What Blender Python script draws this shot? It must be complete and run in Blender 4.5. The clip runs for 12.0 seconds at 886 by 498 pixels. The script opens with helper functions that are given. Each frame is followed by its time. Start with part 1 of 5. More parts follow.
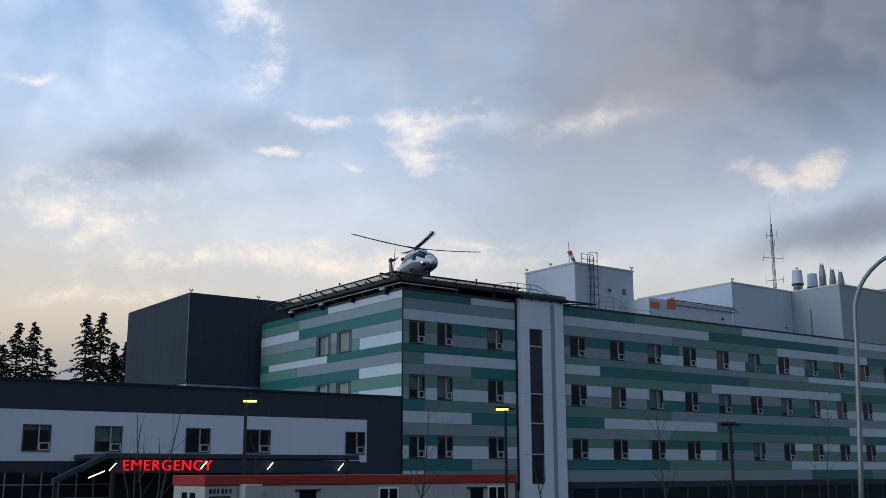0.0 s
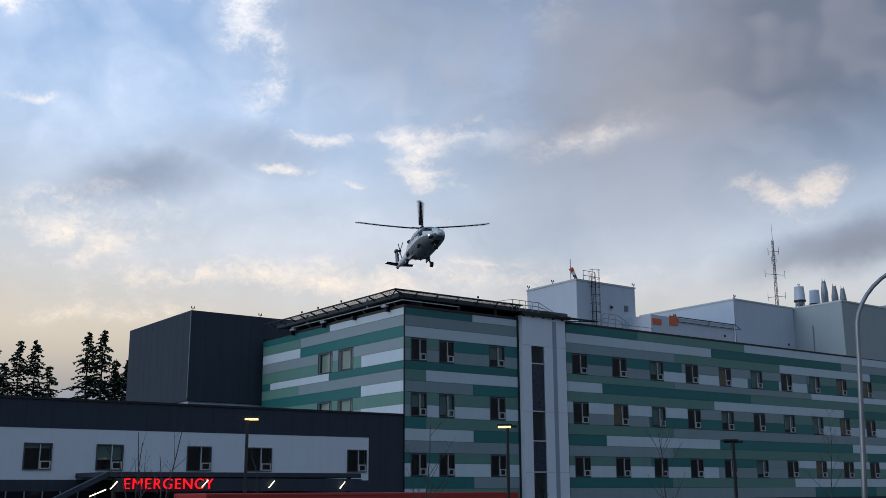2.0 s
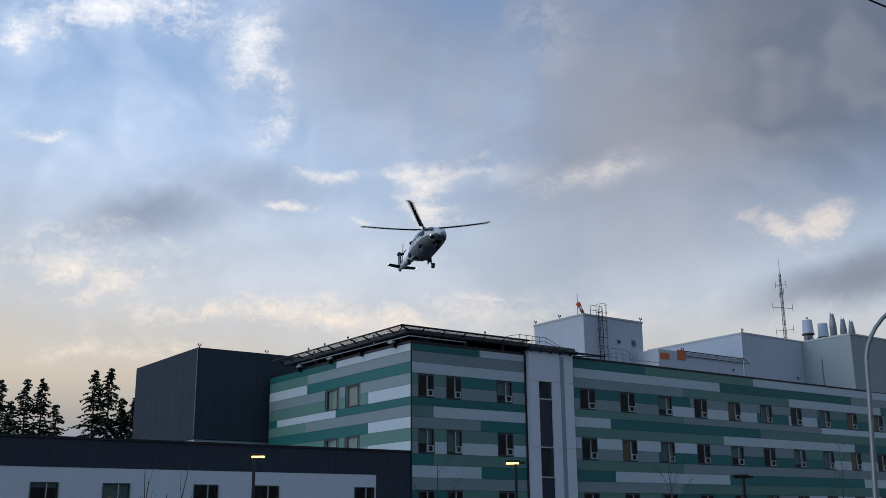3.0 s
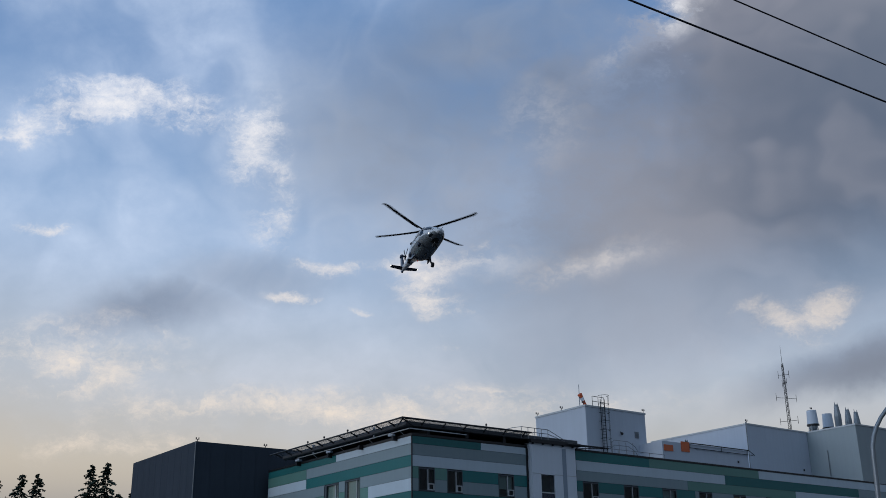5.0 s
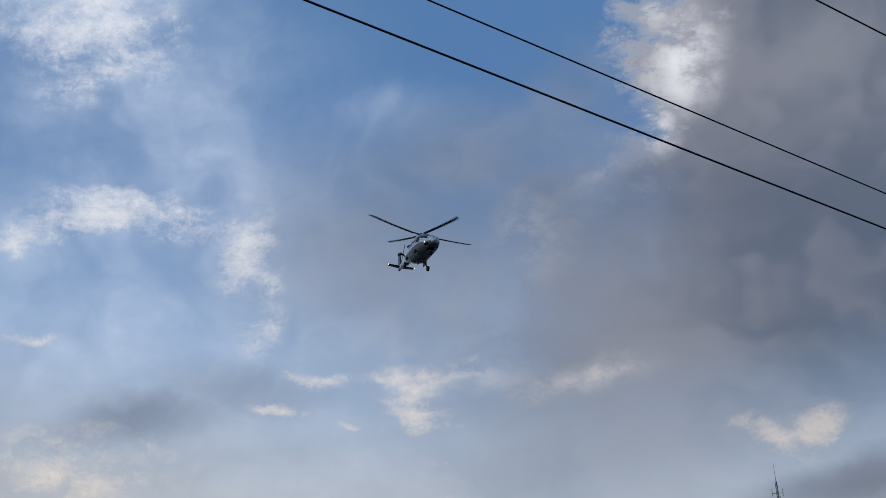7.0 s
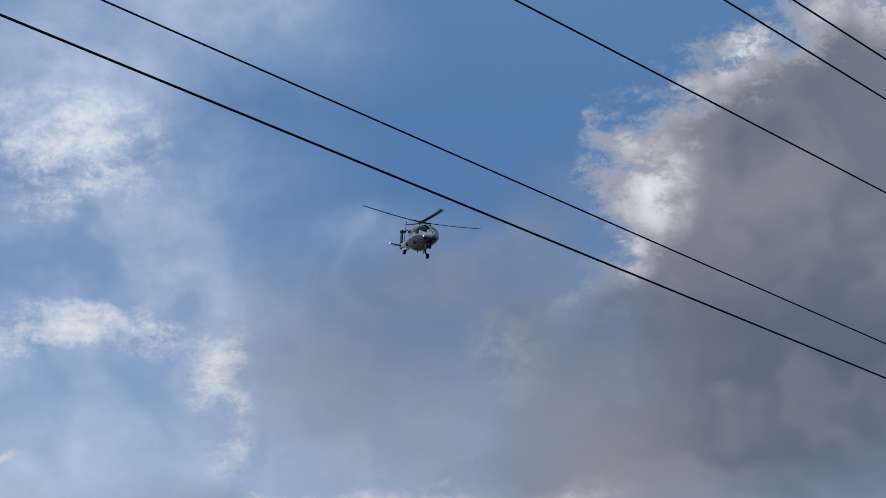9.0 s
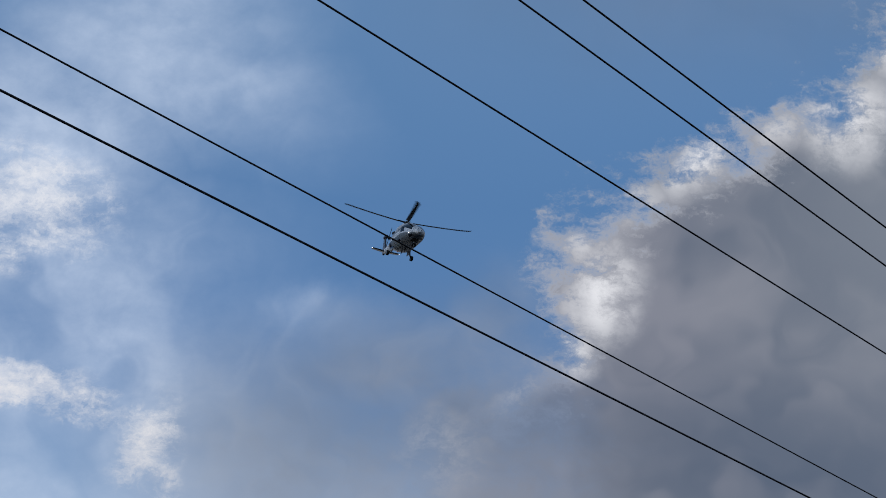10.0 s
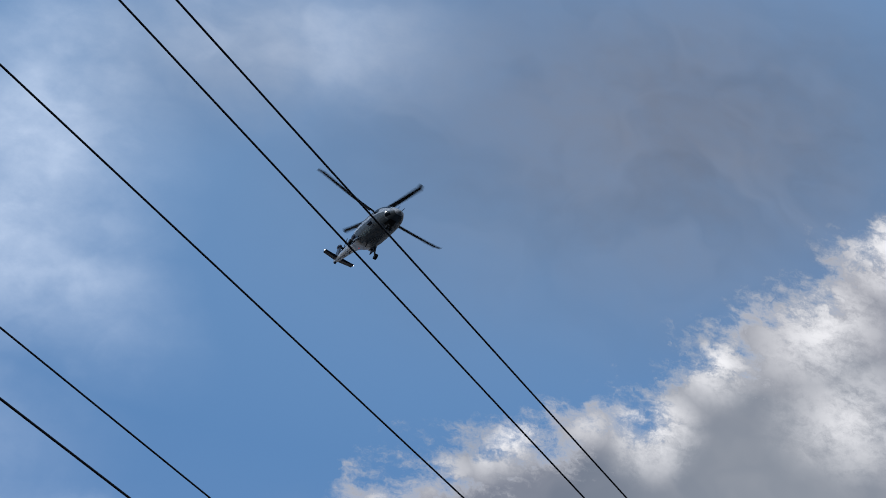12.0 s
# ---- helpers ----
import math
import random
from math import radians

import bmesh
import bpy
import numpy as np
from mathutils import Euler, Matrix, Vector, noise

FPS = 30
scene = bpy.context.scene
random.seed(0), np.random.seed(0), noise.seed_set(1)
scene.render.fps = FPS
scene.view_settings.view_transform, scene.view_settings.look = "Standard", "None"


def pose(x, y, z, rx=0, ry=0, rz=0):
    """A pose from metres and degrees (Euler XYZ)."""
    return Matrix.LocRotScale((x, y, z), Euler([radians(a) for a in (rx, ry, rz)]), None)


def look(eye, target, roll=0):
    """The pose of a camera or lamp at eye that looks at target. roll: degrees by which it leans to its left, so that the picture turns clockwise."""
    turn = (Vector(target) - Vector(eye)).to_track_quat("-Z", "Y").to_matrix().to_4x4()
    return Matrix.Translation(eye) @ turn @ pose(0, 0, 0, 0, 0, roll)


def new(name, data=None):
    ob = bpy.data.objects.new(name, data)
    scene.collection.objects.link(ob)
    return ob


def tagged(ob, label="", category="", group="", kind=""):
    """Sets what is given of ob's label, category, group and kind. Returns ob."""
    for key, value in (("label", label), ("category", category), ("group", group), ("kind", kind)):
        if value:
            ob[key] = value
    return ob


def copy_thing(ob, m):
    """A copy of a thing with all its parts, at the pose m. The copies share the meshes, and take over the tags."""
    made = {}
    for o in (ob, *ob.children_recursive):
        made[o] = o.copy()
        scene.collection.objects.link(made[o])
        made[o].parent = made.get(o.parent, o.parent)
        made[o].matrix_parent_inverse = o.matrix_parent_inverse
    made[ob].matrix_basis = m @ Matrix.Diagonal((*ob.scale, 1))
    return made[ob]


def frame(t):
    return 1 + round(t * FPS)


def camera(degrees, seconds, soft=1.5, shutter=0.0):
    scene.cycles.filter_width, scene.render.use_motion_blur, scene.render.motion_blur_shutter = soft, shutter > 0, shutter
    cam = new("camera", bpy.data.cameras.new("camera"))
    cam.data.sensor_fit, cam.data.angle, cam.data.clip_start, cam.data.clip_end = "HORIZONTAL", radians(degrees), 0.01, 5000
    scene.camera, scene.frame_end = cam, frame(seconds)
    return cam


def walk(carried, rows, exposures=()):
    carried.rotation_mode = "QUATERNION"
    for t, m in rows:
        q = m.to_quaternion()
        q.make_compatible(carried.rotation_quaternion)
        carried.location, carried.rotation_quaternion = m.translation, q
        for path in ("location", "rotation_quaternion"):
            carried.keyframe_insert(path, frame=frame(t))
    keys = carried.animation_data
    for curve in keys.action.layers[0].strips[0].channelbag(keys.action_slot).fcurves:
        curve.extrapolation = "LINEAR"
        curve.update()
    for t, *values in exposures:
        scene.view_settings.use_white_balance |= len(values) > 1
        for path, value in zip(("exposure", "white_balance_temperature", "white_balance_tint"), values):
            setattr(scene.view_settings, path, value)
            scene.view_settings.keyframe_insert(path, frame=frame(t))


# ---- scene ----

# ================= camera =================
cam = camera(45.8, 12.0, soft=0.8, shutter=0.06)
EYE_Z = 4.0
# seconds, yaw, pitch, roll, rise of the hand-held camera
VIEW = [
    (0.0, 0.0, 12.01, 0.16, -0.190), (0.5, 0.03, 12.11, 0.12, -0.190), (1.0, -0.04, 12.19, 0.03, -0.190),
    (1.5, 0.0, 12.40, 0.06, -0.190), (2.0, 0.11, 12.95, 0.26, -0.190), (2.5, 0.29, 13.85, 0.39, -0.190),
    (3.0, 0.54, 14.89, 0.54, -0.190), (4.0, 0.70, 17.32, 0.73, -0.190), (5.0, 0.63, 19.86, 0.80, -0.190),
    (5.5, 0.46, 21.20, 0.68, -0.185), (6.0, 0.26, 22.71, 0.58, -0.165), (6.5, 0.12, 24.34, 0.58, -0.140),
    (7.5, -0.15, 27.60, 0.85, -0.095), (8.5, -0.68, 30.71, 0.91, -0.020), (9.0, -1.82, 32.58, 0.30, 0.005),
    (9.5, -4.15, 34.97, -0.95, 0.040), (10.0, -6.71, 37.49, -1.82, 0.060), (10.5, -8.06, 40.39, -1.65, 0.105),
    (11.0, -10.67, 44.12, -2.04, 0.165), (11.5, -16.36, 47.90, -2.98, 0.205), (12.0, -21.44, 51.70, -3.18, 0.235),
]
walk(cam, [(t, pose(0, 0, EYE_Z + dz, 90 + p, r, y)) for t, y, p, r, dz in VIEW],
     exposures=[(0.0, 0.36, 6700, 10), (1.0, 0.36, 6700, 10), (2.0, 0.35, 6650, 10), (3.0, 0.25, 6600, 10), (5.0, 0.04, 6500, 10), (6.5, -0.15, 6400, 10),
                (8.5, -0.2, 6350, 10), (10.0, -0.14, 6450, 10), (11.0, 0.0, 6500, 10), (12.0, 0.1, 6550, 10)])

# ================= node helpers =================


def link(nt, a, b):
    nt.links.new(a, b)


def math_node(nt, op, a, b=None, c=None, clamp=False):
    n = nt.nodes.new("ShaderNodeMath")
    n.operation, n.use_clamp = op, clamp
    for i, v in enumerate((a, b, c)):
        if v is None:
            continue
        if isinstance(v, (int, float)):
            n.inputs[i].default_value = v
        else:
            link(nt, v, n.inputs[i])
    return n.outputs[0]


def vec_node(nt, op, a, b=None):
    n = nt.nodes.new("ShaderNodeVectorMath")
    n.operation = op
    for i, v in enumerate((a, b)):
        if v is None:
            continue
        if isinstance(v, tuple):
            n.inputs[i].default_value = v
        else:
            link(nt, v, n.inputs[i])
    return n


def noise_node(nt, vec, scale, detail=4.0, rough=0.55, dist=0.0):
    n = nt.nodes.new("ShaderNodeTexNoise")
    n.inputs["Scale"].default_value = scale
    n.inputs["Detail"].default_value = detail
    n.inputs["Roughness"].default_value = rough
    n.inputs["Distortion"].default_value = dist
    if vec is not None:
        link(nt, vec, n.inputs["Vector"])
    return n


def map_range(nt, v, a, b, c, d, smooth=False):
    n = nt.nodes.new("ShaderNodeMapRange")
    n.interpolation_type = "SMOOTHSTEP" if smooth else "LINEAR"
    link(nt, v, n.inputs[0])
    for i, x in enumerate((a, b, c, d)):
        n.inputs[i + 1].default_value = x
    return n.outputs[0]


def mix_color(nt, fac, a, b, blend="MIX"):
    n = nt.nodes.new("ShaderNodeMix")
    n.data_type, n.blend_type = "RGBA", blend
    for sock, v in ((n.inputs[0], fac), (n.inputs[6], a), (n.inputs[7], b)):
        if isinstance(v, (int, float)):
            sock.default_value = v
        elif isinstance(v, tuple):
            sock.default_value = (*v, 1.0)
        else:
            link(nt, v, sock)
    return n.outputs[2]


# ================= sky =================
SUN_AZ, SUN_EL = -120.0, 6.0       # degrees right of straight ahead, degrees up


def build_sky():
    world = bpy.data.worlds.new("evening_sky")
    scene.world = world
    world.use_nodes = True
    nt = world.node_tree
    nt.nodes.clear()
    way = nt.nodes.new("ShaderNodeTexCoord").outputs["Generated"]
    sep = nt.nodes.new("ShaderNodeSeparateXYZ")
    link(nt, way, sep.inputs[0])
    up = sep.outputs[2]
    nishita = nt.nodes.new("ShaderNodeTexSky")
    nishita.sky_type, nishita.sun_disc = "NISHITA", False
    nishita.sun_elevation, nishita.sun_rotation = radians(SUN_EL), radians(SUN_AZ)
    sky = vec_node(nt, "SCALE", nishita.outputs[0])
    sky.inputs[3].default_value = 0.10
    # clear air: pale at the horizon, deep blue overhead
    ramp = nt.nodes.new("ShaderNodeValToRGB")
    link(nt, up, ramp.inputs[0])
    e = ramp.color_ramp.elements
    e[0].position, e[0].color = 0.0, (0.30, 0.30, 0.32, 1)
    e[1].position, e[1].color = 1.0, (0.14, 0.27, 0.50, 1)
    for p, c in ((0.095, (0.31, 0.30, 0.325)), (0.15, (0.45, 0.465, 0.49)), (0.22, (0.35, 0.46, 0.61)), (0.36, (0.26, 0.415, 0.67)), (0.50, (0.118, 0.252, 0.515)), (0.64, (0.108, 0.245, 0.50)), (0.80, (0.15, 0.29, 0.53))):
        k = e.new(p)
        k.color = (*c, 1)
    color = mix_color(nt, 0.12, ramp.outputs[0], sky.outputs[0])
    # low warm glow towards the setting sun
    a = radians(-60)
    side = vec_node(nt, "DOT_PRODUCT", way, (math.sin(a), math.cos(a), 0.0)).outputs["Value"]
    glow = math_node(nt, "MULTIPLY", map_range(nt, side, -0.1, 1.0, 0.0, 1.0, True), map_range(nt, up, 0.0, 0.40, 1.0, 0.0, True))
    glow = math_node(nt, "MULTIPLY", glow, map_range(nt, up, 0.085, 0.15, 0.12, 1.0, True))
    color = mix_color(nt, math_node(nt, "MULTIPLY", glow, 0.68), color, (0.72, 0.57, 0.36))
    # flat chart of the part of the sky ahead, in hundredths of its distance
    c = vec_node(nt, "DOT_PRODUCT", way, (0.0905, 0.8613, 0.5)).outputs["Value"]
    x = vec_node(nt, "DOT_PRODUCT", way, (0.9945, -0.1045, 0.0)).outputs["Value"]
    y = vec_node(nt, "DOT_PRODUCT", way, (-0.0523, -0.4973, 0.866)).outputs["Value"]
    c = math_node(nt, "DIVIDE", 100.0, math_node(nt, "MAXIMUM", c, 0.06))
    flat = nt.nodes.new("ShaderNodeCombineXYZ")
    link(nt, math_node(nt, "MULTIPLY", x, c), flat.inputs[0])
    link(nt, math_node(nt, "MULTIPLY", y, c), flat.inputs[1])
    chart = flat.outputs[0]
    # slightly ragged outlines
    w1 = vec_node(nt, "SUBTRACT", noise_node(nt, chart, 0.05, 3, 0.5).outputs["Color"], (0.5, 0.5, 0.5)).outputs[0]
    w2 = vec_node(nt, "SUBTRACT", noise_node(nt, chart, 0.22, 5, 0.6).outputs["Color"], (0.5, 0.5, 0.5)).outputs[0]
    s1 = vec_node(nt, "SCALE", w1)
    s1.inputs[3].default_value = 5.0
    s2 = vec_node(nt, "SCALE", w2)
    s2.inputs[3].default_value = 3.0
    bent = vec_node(nt, "ADD", vec_node(nt, "ADD", chart, s1.outputs[0]).outputs[0], s2.outputs[0]).outputs[0]
    flatz = vec_node(nt, "MULTIPLY", bent, (1.0, 1.0, 0.0)).outputs[0]

    def bank(cx, cy, rx, ry, turn, weight=1.0, soft=0.0, grow=1.55):
        m = nt.nodes.new("ShaderNodeMapping")
        m.vector_type = "TEXTURE"
        m.inputs["Location"].default_value = (cx, cy, 0)
        m.inputs["Rotation"].default_value = (0, 0, radians(turn))
        m.inputs["Scale"].default_value = (rx * grow, ry * grow, 1)
        link(nt, flatz, m.inputs["Vector"])
        r = vec_node(nt, "LENGTH", m.outputs[0]).outputs["Value"]
        return map_range(nt, r, 1.0, soft, 0.0, weight, True)

    def banks(rows):
        total = None
        for row in rows:
            b = bank(*row)
            total = b if total is None else math_node(nt, "MAXIMUM", total, b)
        return total

    def profile(x, rows):
        """A smooth curve through rows of (x, value), x from -60 to 100, values from -60 to 80."""
        r = nt.nodes.new("ShaderNodeValToRGB")
        r.color_ramp.interpolation = "B_SPLINE"
        link(nt, map_range(nt, x, -60, 100, 0, 1), r.inputs[0])
        el = r.color_ramp.elements
        el[0].position, el[1].position = (rows[0][0] + 60) / 160, (rows[-1][0] + 60) / 160
        for row in rows[1:-1]:
            el.new((row[0] + 60) / 160)
        for k, row in zip(sorted(el, key=lambda k: k.position), rows):
            v = (row[1] + 60) / 140
            k.color = (v, v, v, 1)
        return math_node(nt, "MULTIPLY_ADD", r.outputs[0], 140.0, -60.0)

    # cloud texture: long soft streaks that rise to the right, and fine curds
    turn = nt.nodes.new("ShaderNodeMapping")
    turn.inputs["Rotation"].default_value = (0, 0, radians(-18))
    turn.inputs["Scale"].default_value = (0.022, 0.062, 1)
    link(nt, vec_node(nt, "ADD", vec_node(nt, "ADD", chart, s1.outputs[0]).outputs[0], (61.0, 23.0, 0.0)).outputs[0], turn.inputs["Vector"])
    n1 = noise_node(nt, turn.outputs[0], 1.0, 3.5, 0.48).outputs[0]
    t1 = map_range(nt, n1, 0.32, 0.68, 0.0, 1.0, True)
    curd = vec_node(nt, "MULTIPLY", chart, (0.17, 0.21, 0.0)).outputs[0]
    n2 = noise_node(nt, curd, 1.0, 10, 0.64, 0.12).outputs[0]
    curls = math_node(nt, "SUBTRACT", n2, 0.5)

    # thin sheets and wisps
    thin = banks([(-14.9, -6.1, 15.0, 10.5, 7, 0.95), (-41.0, -22.3, 10.0, 2.6, 3, 1.0), 
                  (-30.0, -19.5, 10.0, 2.5, 5, 0.6), (-8.0, 1.0, 16.0, 6.0, 12, 0.85), (1.0, -3.0, 9.0, 8.0, 40, 0.8), (3.0, 6.0, 7.0, 4.5, 45, 0.6), (12.0, -27.0, 24.0, 5.0, 8, 0.6), (28.5, -30.0, 11.0, 2.2, 15, 1.0), (-52.0, -46.5, 26.0, 1.6, 1, 0.7)])
    light = banks([(21.8, -26.2, 3.8, 2.0, 160, 1.0), (25.6, -25.4, 3.2, 2.4, 45, 1.0), (18.5, -24.6, 2.4, 1.0, 30, 0.7), (-19.5, -23.0, 1.6, 0.5, -20, 0.5), (-11.0, -26.5, 2.2, 0.7, -15, 0.6),
                   (-28.5, -6.4, 3.1, 5.5, -16, 0.75), (-44.6, -2.2, 13.9, 1.8, 4, 0.95), (-22.5, -18.2, 4.5, 0.8, -3, 0.65),
                   (-50.3, -12.7, 3.5, 0.7, -3, 1.0), (-26.1, -20.9, 2.8, 0.5, -2, 0.9), (-49.9, -26.0, 13.1, 4.2, -2, 0.55), (-40.3, 11.8, 8.5, 2.8, 6, 0.6)])
    light2 = banks([(-41.8, 16.7, 9.6, 5.6, -10, 0.85), (-39.1, -1.9, 12.7, 2.2, -10, 0.75), (-27.8, -13.0, 2.6, 6.0, -4, 0.6),
                    (-49.1, -28.7, 13.3, 3.0, -2, 0.45), (-21.5, -33.5, 30.0, 2.4, -1, 0.7), (3.0, -19.5, 12.0, 2.0, 14, 0.35), (-46.0, -36.0, 16.0, 2.4, 0, 0.35)])
    light = math_node(nt, "MAXIMUM", light, light2)
    veil = banks([(-27.8, 41.5, 12.0, 17.5, -6, 0.95), (-8.1, 59.2, 18.2, 9.1, 18, 0.7), (-28.8, 30.1, 17.0, 7.4, -21, 0.75), (-32.7, 6.8, 16.5, 6.1, 0, 0.65),
                  (-37.6, 10.5, 18.6, 8.5, 6, 0.75), (-24.2, -11.1, 18.5, 12.3, -3, 0.8), (-13.0, 6.2, 8.7, 3.2, -4, 0.5), (-47.4, -1.5, 17.4, 8.1, -3, 0.65),
                  (-23.9, -30.5, 45.6, 7.5, -2, 0.85), (9.4, -29.5, 26.0, 5.0, 8, 0.8), (-37.9, -22.5, 26.3, 8.2, -2, 0.8), (-5.0, -35.0, 70.0, 4.5, 0, 0.8), (-41.0, 22.0, 13.0, 11.0, 0, 0.9), (-46.0, -14.0, 18.0, 9.0, 0, 0.8), (-33.0, 0.0, 22.0, 11.0, 0, 0.8)])
    color = mix_color(nt, math_node(nt, "MULTIPLY", math_node(nt, "MULTIPLY", veil, map_range(nt, n2, 0.30, 0.70, 0.72, 1.25)), map_range(nt, t1, 0, 1, 0.40, 1.0), clamp=True), color, mix_color(nt, map_range(nt, up, 0.14, 0.32, 0, 1), (0.525, 0.52, 0.515), (0.56, 0.67, 0.86)))
    color = mix_color(nt, math_node(nt, "MULTIPLY", math_node(nt, "MULTIPLY", thin, map_range(nt, n2, 0.30, 0.70, 0.85, 1.1)), map_range(nt, t1, 0, 1, 0.8, 1.0), clamp=True), color, mix_color(nt, t1, (0.19, 0.245, 0.352), (0.285, 0.335, 0.43)))
    high = banks([(38.0, 63.0, 42.0, 24.0, 16, 1.0), (-9.8, 57.0, 16.0, 11.8, 17, 0.4)])
    color = mix_color(nt, math_node(nt, "MULTIPLY", high, map_range(nt, n2, 0.30, 0.70, 0.82, 1.0)), color, mix_color(nt, t1, (0.135, 0.172, 0.25), (0.178, 0.218, 0.305)))
    comb = nt.nodes.new("ShaderNodeMapping")
    comb.inputs["Rotation"].default_value = (0, 0, radians(-10))
    comb.inputs["Scale"].default_value = (0.11, 0.34, 1)
    link(nt, vec_node(nt, "ADD", chart, s2.outputs[0]).outputs[0], comb.inputs["Vector"])
    n4 = noise_node(nt, comb.outputs[0], 1.0, 12, 0.68, 0.25).outputs[0]
    fibre = math_node(nt, "ADD", math_node(nt, "MULTIPLY", n4, 0.6), math_node(nt, "MULTIPLY", n2, 0.4))
    torn = math_node(nt, "MULTIPLY", math_node(nt, "SUBTRACT", fibre, 0.5), math_node(nt, "MULTIPLY", light, 3.2, clamp=True))
    wisp = map_range(nt, math_node(nt, "MULTIPLY_ADD", torn, 4.6, light), 0.05, 1.45, 0.0, 0.9, True)
    warm = map_range(nt, up, 0.15, 0.5, 1.0, 0.0)
    pale = mix_color(nt, warm, (0.93, 0.93, 0.96), (0.84, 0.72, 0.60))
    color = mix_color(nt, wisp, color, pale)

    # the great cloud bank: its edge runs up to the right; u goes along it, v into it
    bx = nt.nodes.new("ShaderNodeSeparateXYZ")
    link(nt, bent, bx.inputs[0])
    X, Y = bx.outputs[0], bx.outputs[1]
    u = math_node(nt, "MULTIPLY", math_node(nt, "ADD", X, Y), 0.7071)
    v = math_node(nt, "MULTIPLY", math_node(nt, "SUBTRACT", X, Y), 0.7071)
    edge = profile(u, [(-40, 8), (-24, 2.9), (-16, 3.2), (-8, 2.3), (-3, 1.4), (3, 4.2), (7, 4.0), (12, 1.8), (15, -2.2), (19, -4.4), (23, -3.4), (29, -1.0), (37, 1.4), (43, 2.6), (47, 5.6), (52, 3.2), (62, 4.2), (74, 4.6), (98, 3.0)])
    crisp = map_range(nt, u, 0, 14, 0.0, 1.0, True)
    tatter = math_node(nt, "MULTIPLY", math_node(nt, "ADD", curls, math_node(nt, "MULTIPLY", math_node(nt, "SUBTRACT", n4, 0.5), 1.2)), math_node(nt, "MULTIPLY_ADD", crisp, 6.0, 9.0))
    inside = math_node(nt, "ADD", math_node(nt, "SUBTRACT", v, edge), tatter)
    lump = math_node(nt, "SUBTRACT", noise_node(nt, chart, 0.075, 3, 0.55).outputs[0], 0.5)
    inside = math_node(nt, "ADD", inside, math_node(nt, "MULTIPLY", lump, math_node(nt, "MULTIPLY_ADD", crisp, -6.0, 12.0)))
    soft_edge = map_range(nt, inside, -11.0, 18.0, 0.0, 1.0, True)
    hard_edge = map_range(nt, inside, -2.2, 4.2, 0.0, 1.0, True)
    solid = math_node(nt, "ADD", math_node(nt, "MULTIPLY", hard_edge, crisp), math_node(nt, "MULTIPLY", soft_edge, math_node(nt, "SUBTRACT", 1.0, crisp)))
    foot = profile(X, [(-24, -16), (-14, -22), (-6, -26), (8, -27), (20, -25), (34, -24), (60, -20)])
    solid = math_node(nt, "MULTIPLY", solid, map_range(nt, math_node(nt, "SUBTRACT", Y, foot), -7.0, 11.0, 0.0, 1.0, True))
    # sunlit bulges along the edge, and a thin pale rim
    bulges = banks([(14.2, 9.6, 3.4, 5.6, -14, 1.0), (11.3, 3.6, 2.6, 2.6, 20, 0.85), (23.6, 21.8, 4.6, 2.6, 40, 0.95), (17.6, 18.0, 4.0, 2.4, 30, 0.6), (12.0, 14.0, 2.2, 2.6, 0, 0.6),
                    (38.4, 27.6, 5.0, 4.2, 30, 1.0), (31.0, 25.6, 3.6, 2.0, 30, 0.55), (44.8, 35.2, 4.4, 4.0, 40, 0.95), (56.0, 42.0, 8.0, 5.5, 40, 0.85), (64.0, 53.6, 7.0, 6.0, 45, 0.9), (60.0, 33.0, 8.0, 6.0, 20, 0.7)])
    bulges = math_node(nt, "MAXIMUM", bulges, banks([(-0.8, -5.6, 4.2, 4.6, 40, 0.42), (6.4, -0.6, 3.0, 2.0, 30, 0.35), (-6.5, -19.2, 5.5, 1.3, 8, 0.5), (3.6, -19.8, 7.0, 1.6, 8, 0.3)]))
    rim = map_range(nt, inside, 0.5, 6.5, 1.0, 0.0, True)
    rim = math_node(nt, "MULTIPLY", rim, math_node(nt, "MULTIPLY_ADD", crisp, 0.28, 0.10))
    lit = math_node(nt, "MAXIMUM", rim, math_node(nt, "MULTIPLY", bulges, map_range(nt, math_node(nt, "ADD", math_node(nt, "MULTIPLY", n2, 0.5), math_node(nt, "MULTIPLY", n4, 0.5)), 0.36, 0.58, 0.22, 1.0, True)), clamp=True)
    dark = mix_color(nt, t1, (0.13, 0.155, 0.212), (0.255, 0.264, 0.316))
    low = map_range(nt, math_node(nt, "SUBTRACT", Y, foot), 0.0, 20.0, 0.5, 0.0, True)
    dark = mix_color(nt, math_node(nt, "MULTIPLY", low, map_range(nt, X, 8, 26, 1.0, 0.15)), dark, (0.36, 0.365, 0.405))
    dark = mix_color(nt, bank(1, -14, 15, 9, 30, 0.8), dark, (0.272, 0.284, 0.336))
    dark = mix_color(nt, math_node(nt, "MULTIPLY", bank(33, -10, 18, 13, 20, 0.8), map_range(nt, t1, 0, 1, 1.0, 0.6)), dark, (0.105, 0.135, 0.195))
    dark = mix_color(nt, bank(52, 22, 27, 19, 35, 0.95), dark, mix_color(nt, t1, (0.235, 0.262, 0.31), (0.31, 0.33, 0.37)))
    color = mix_color(nt, math_node(nt, "MULTIPLY", solid, 0.96), color, mix_color(nt, lit, dark, pale))
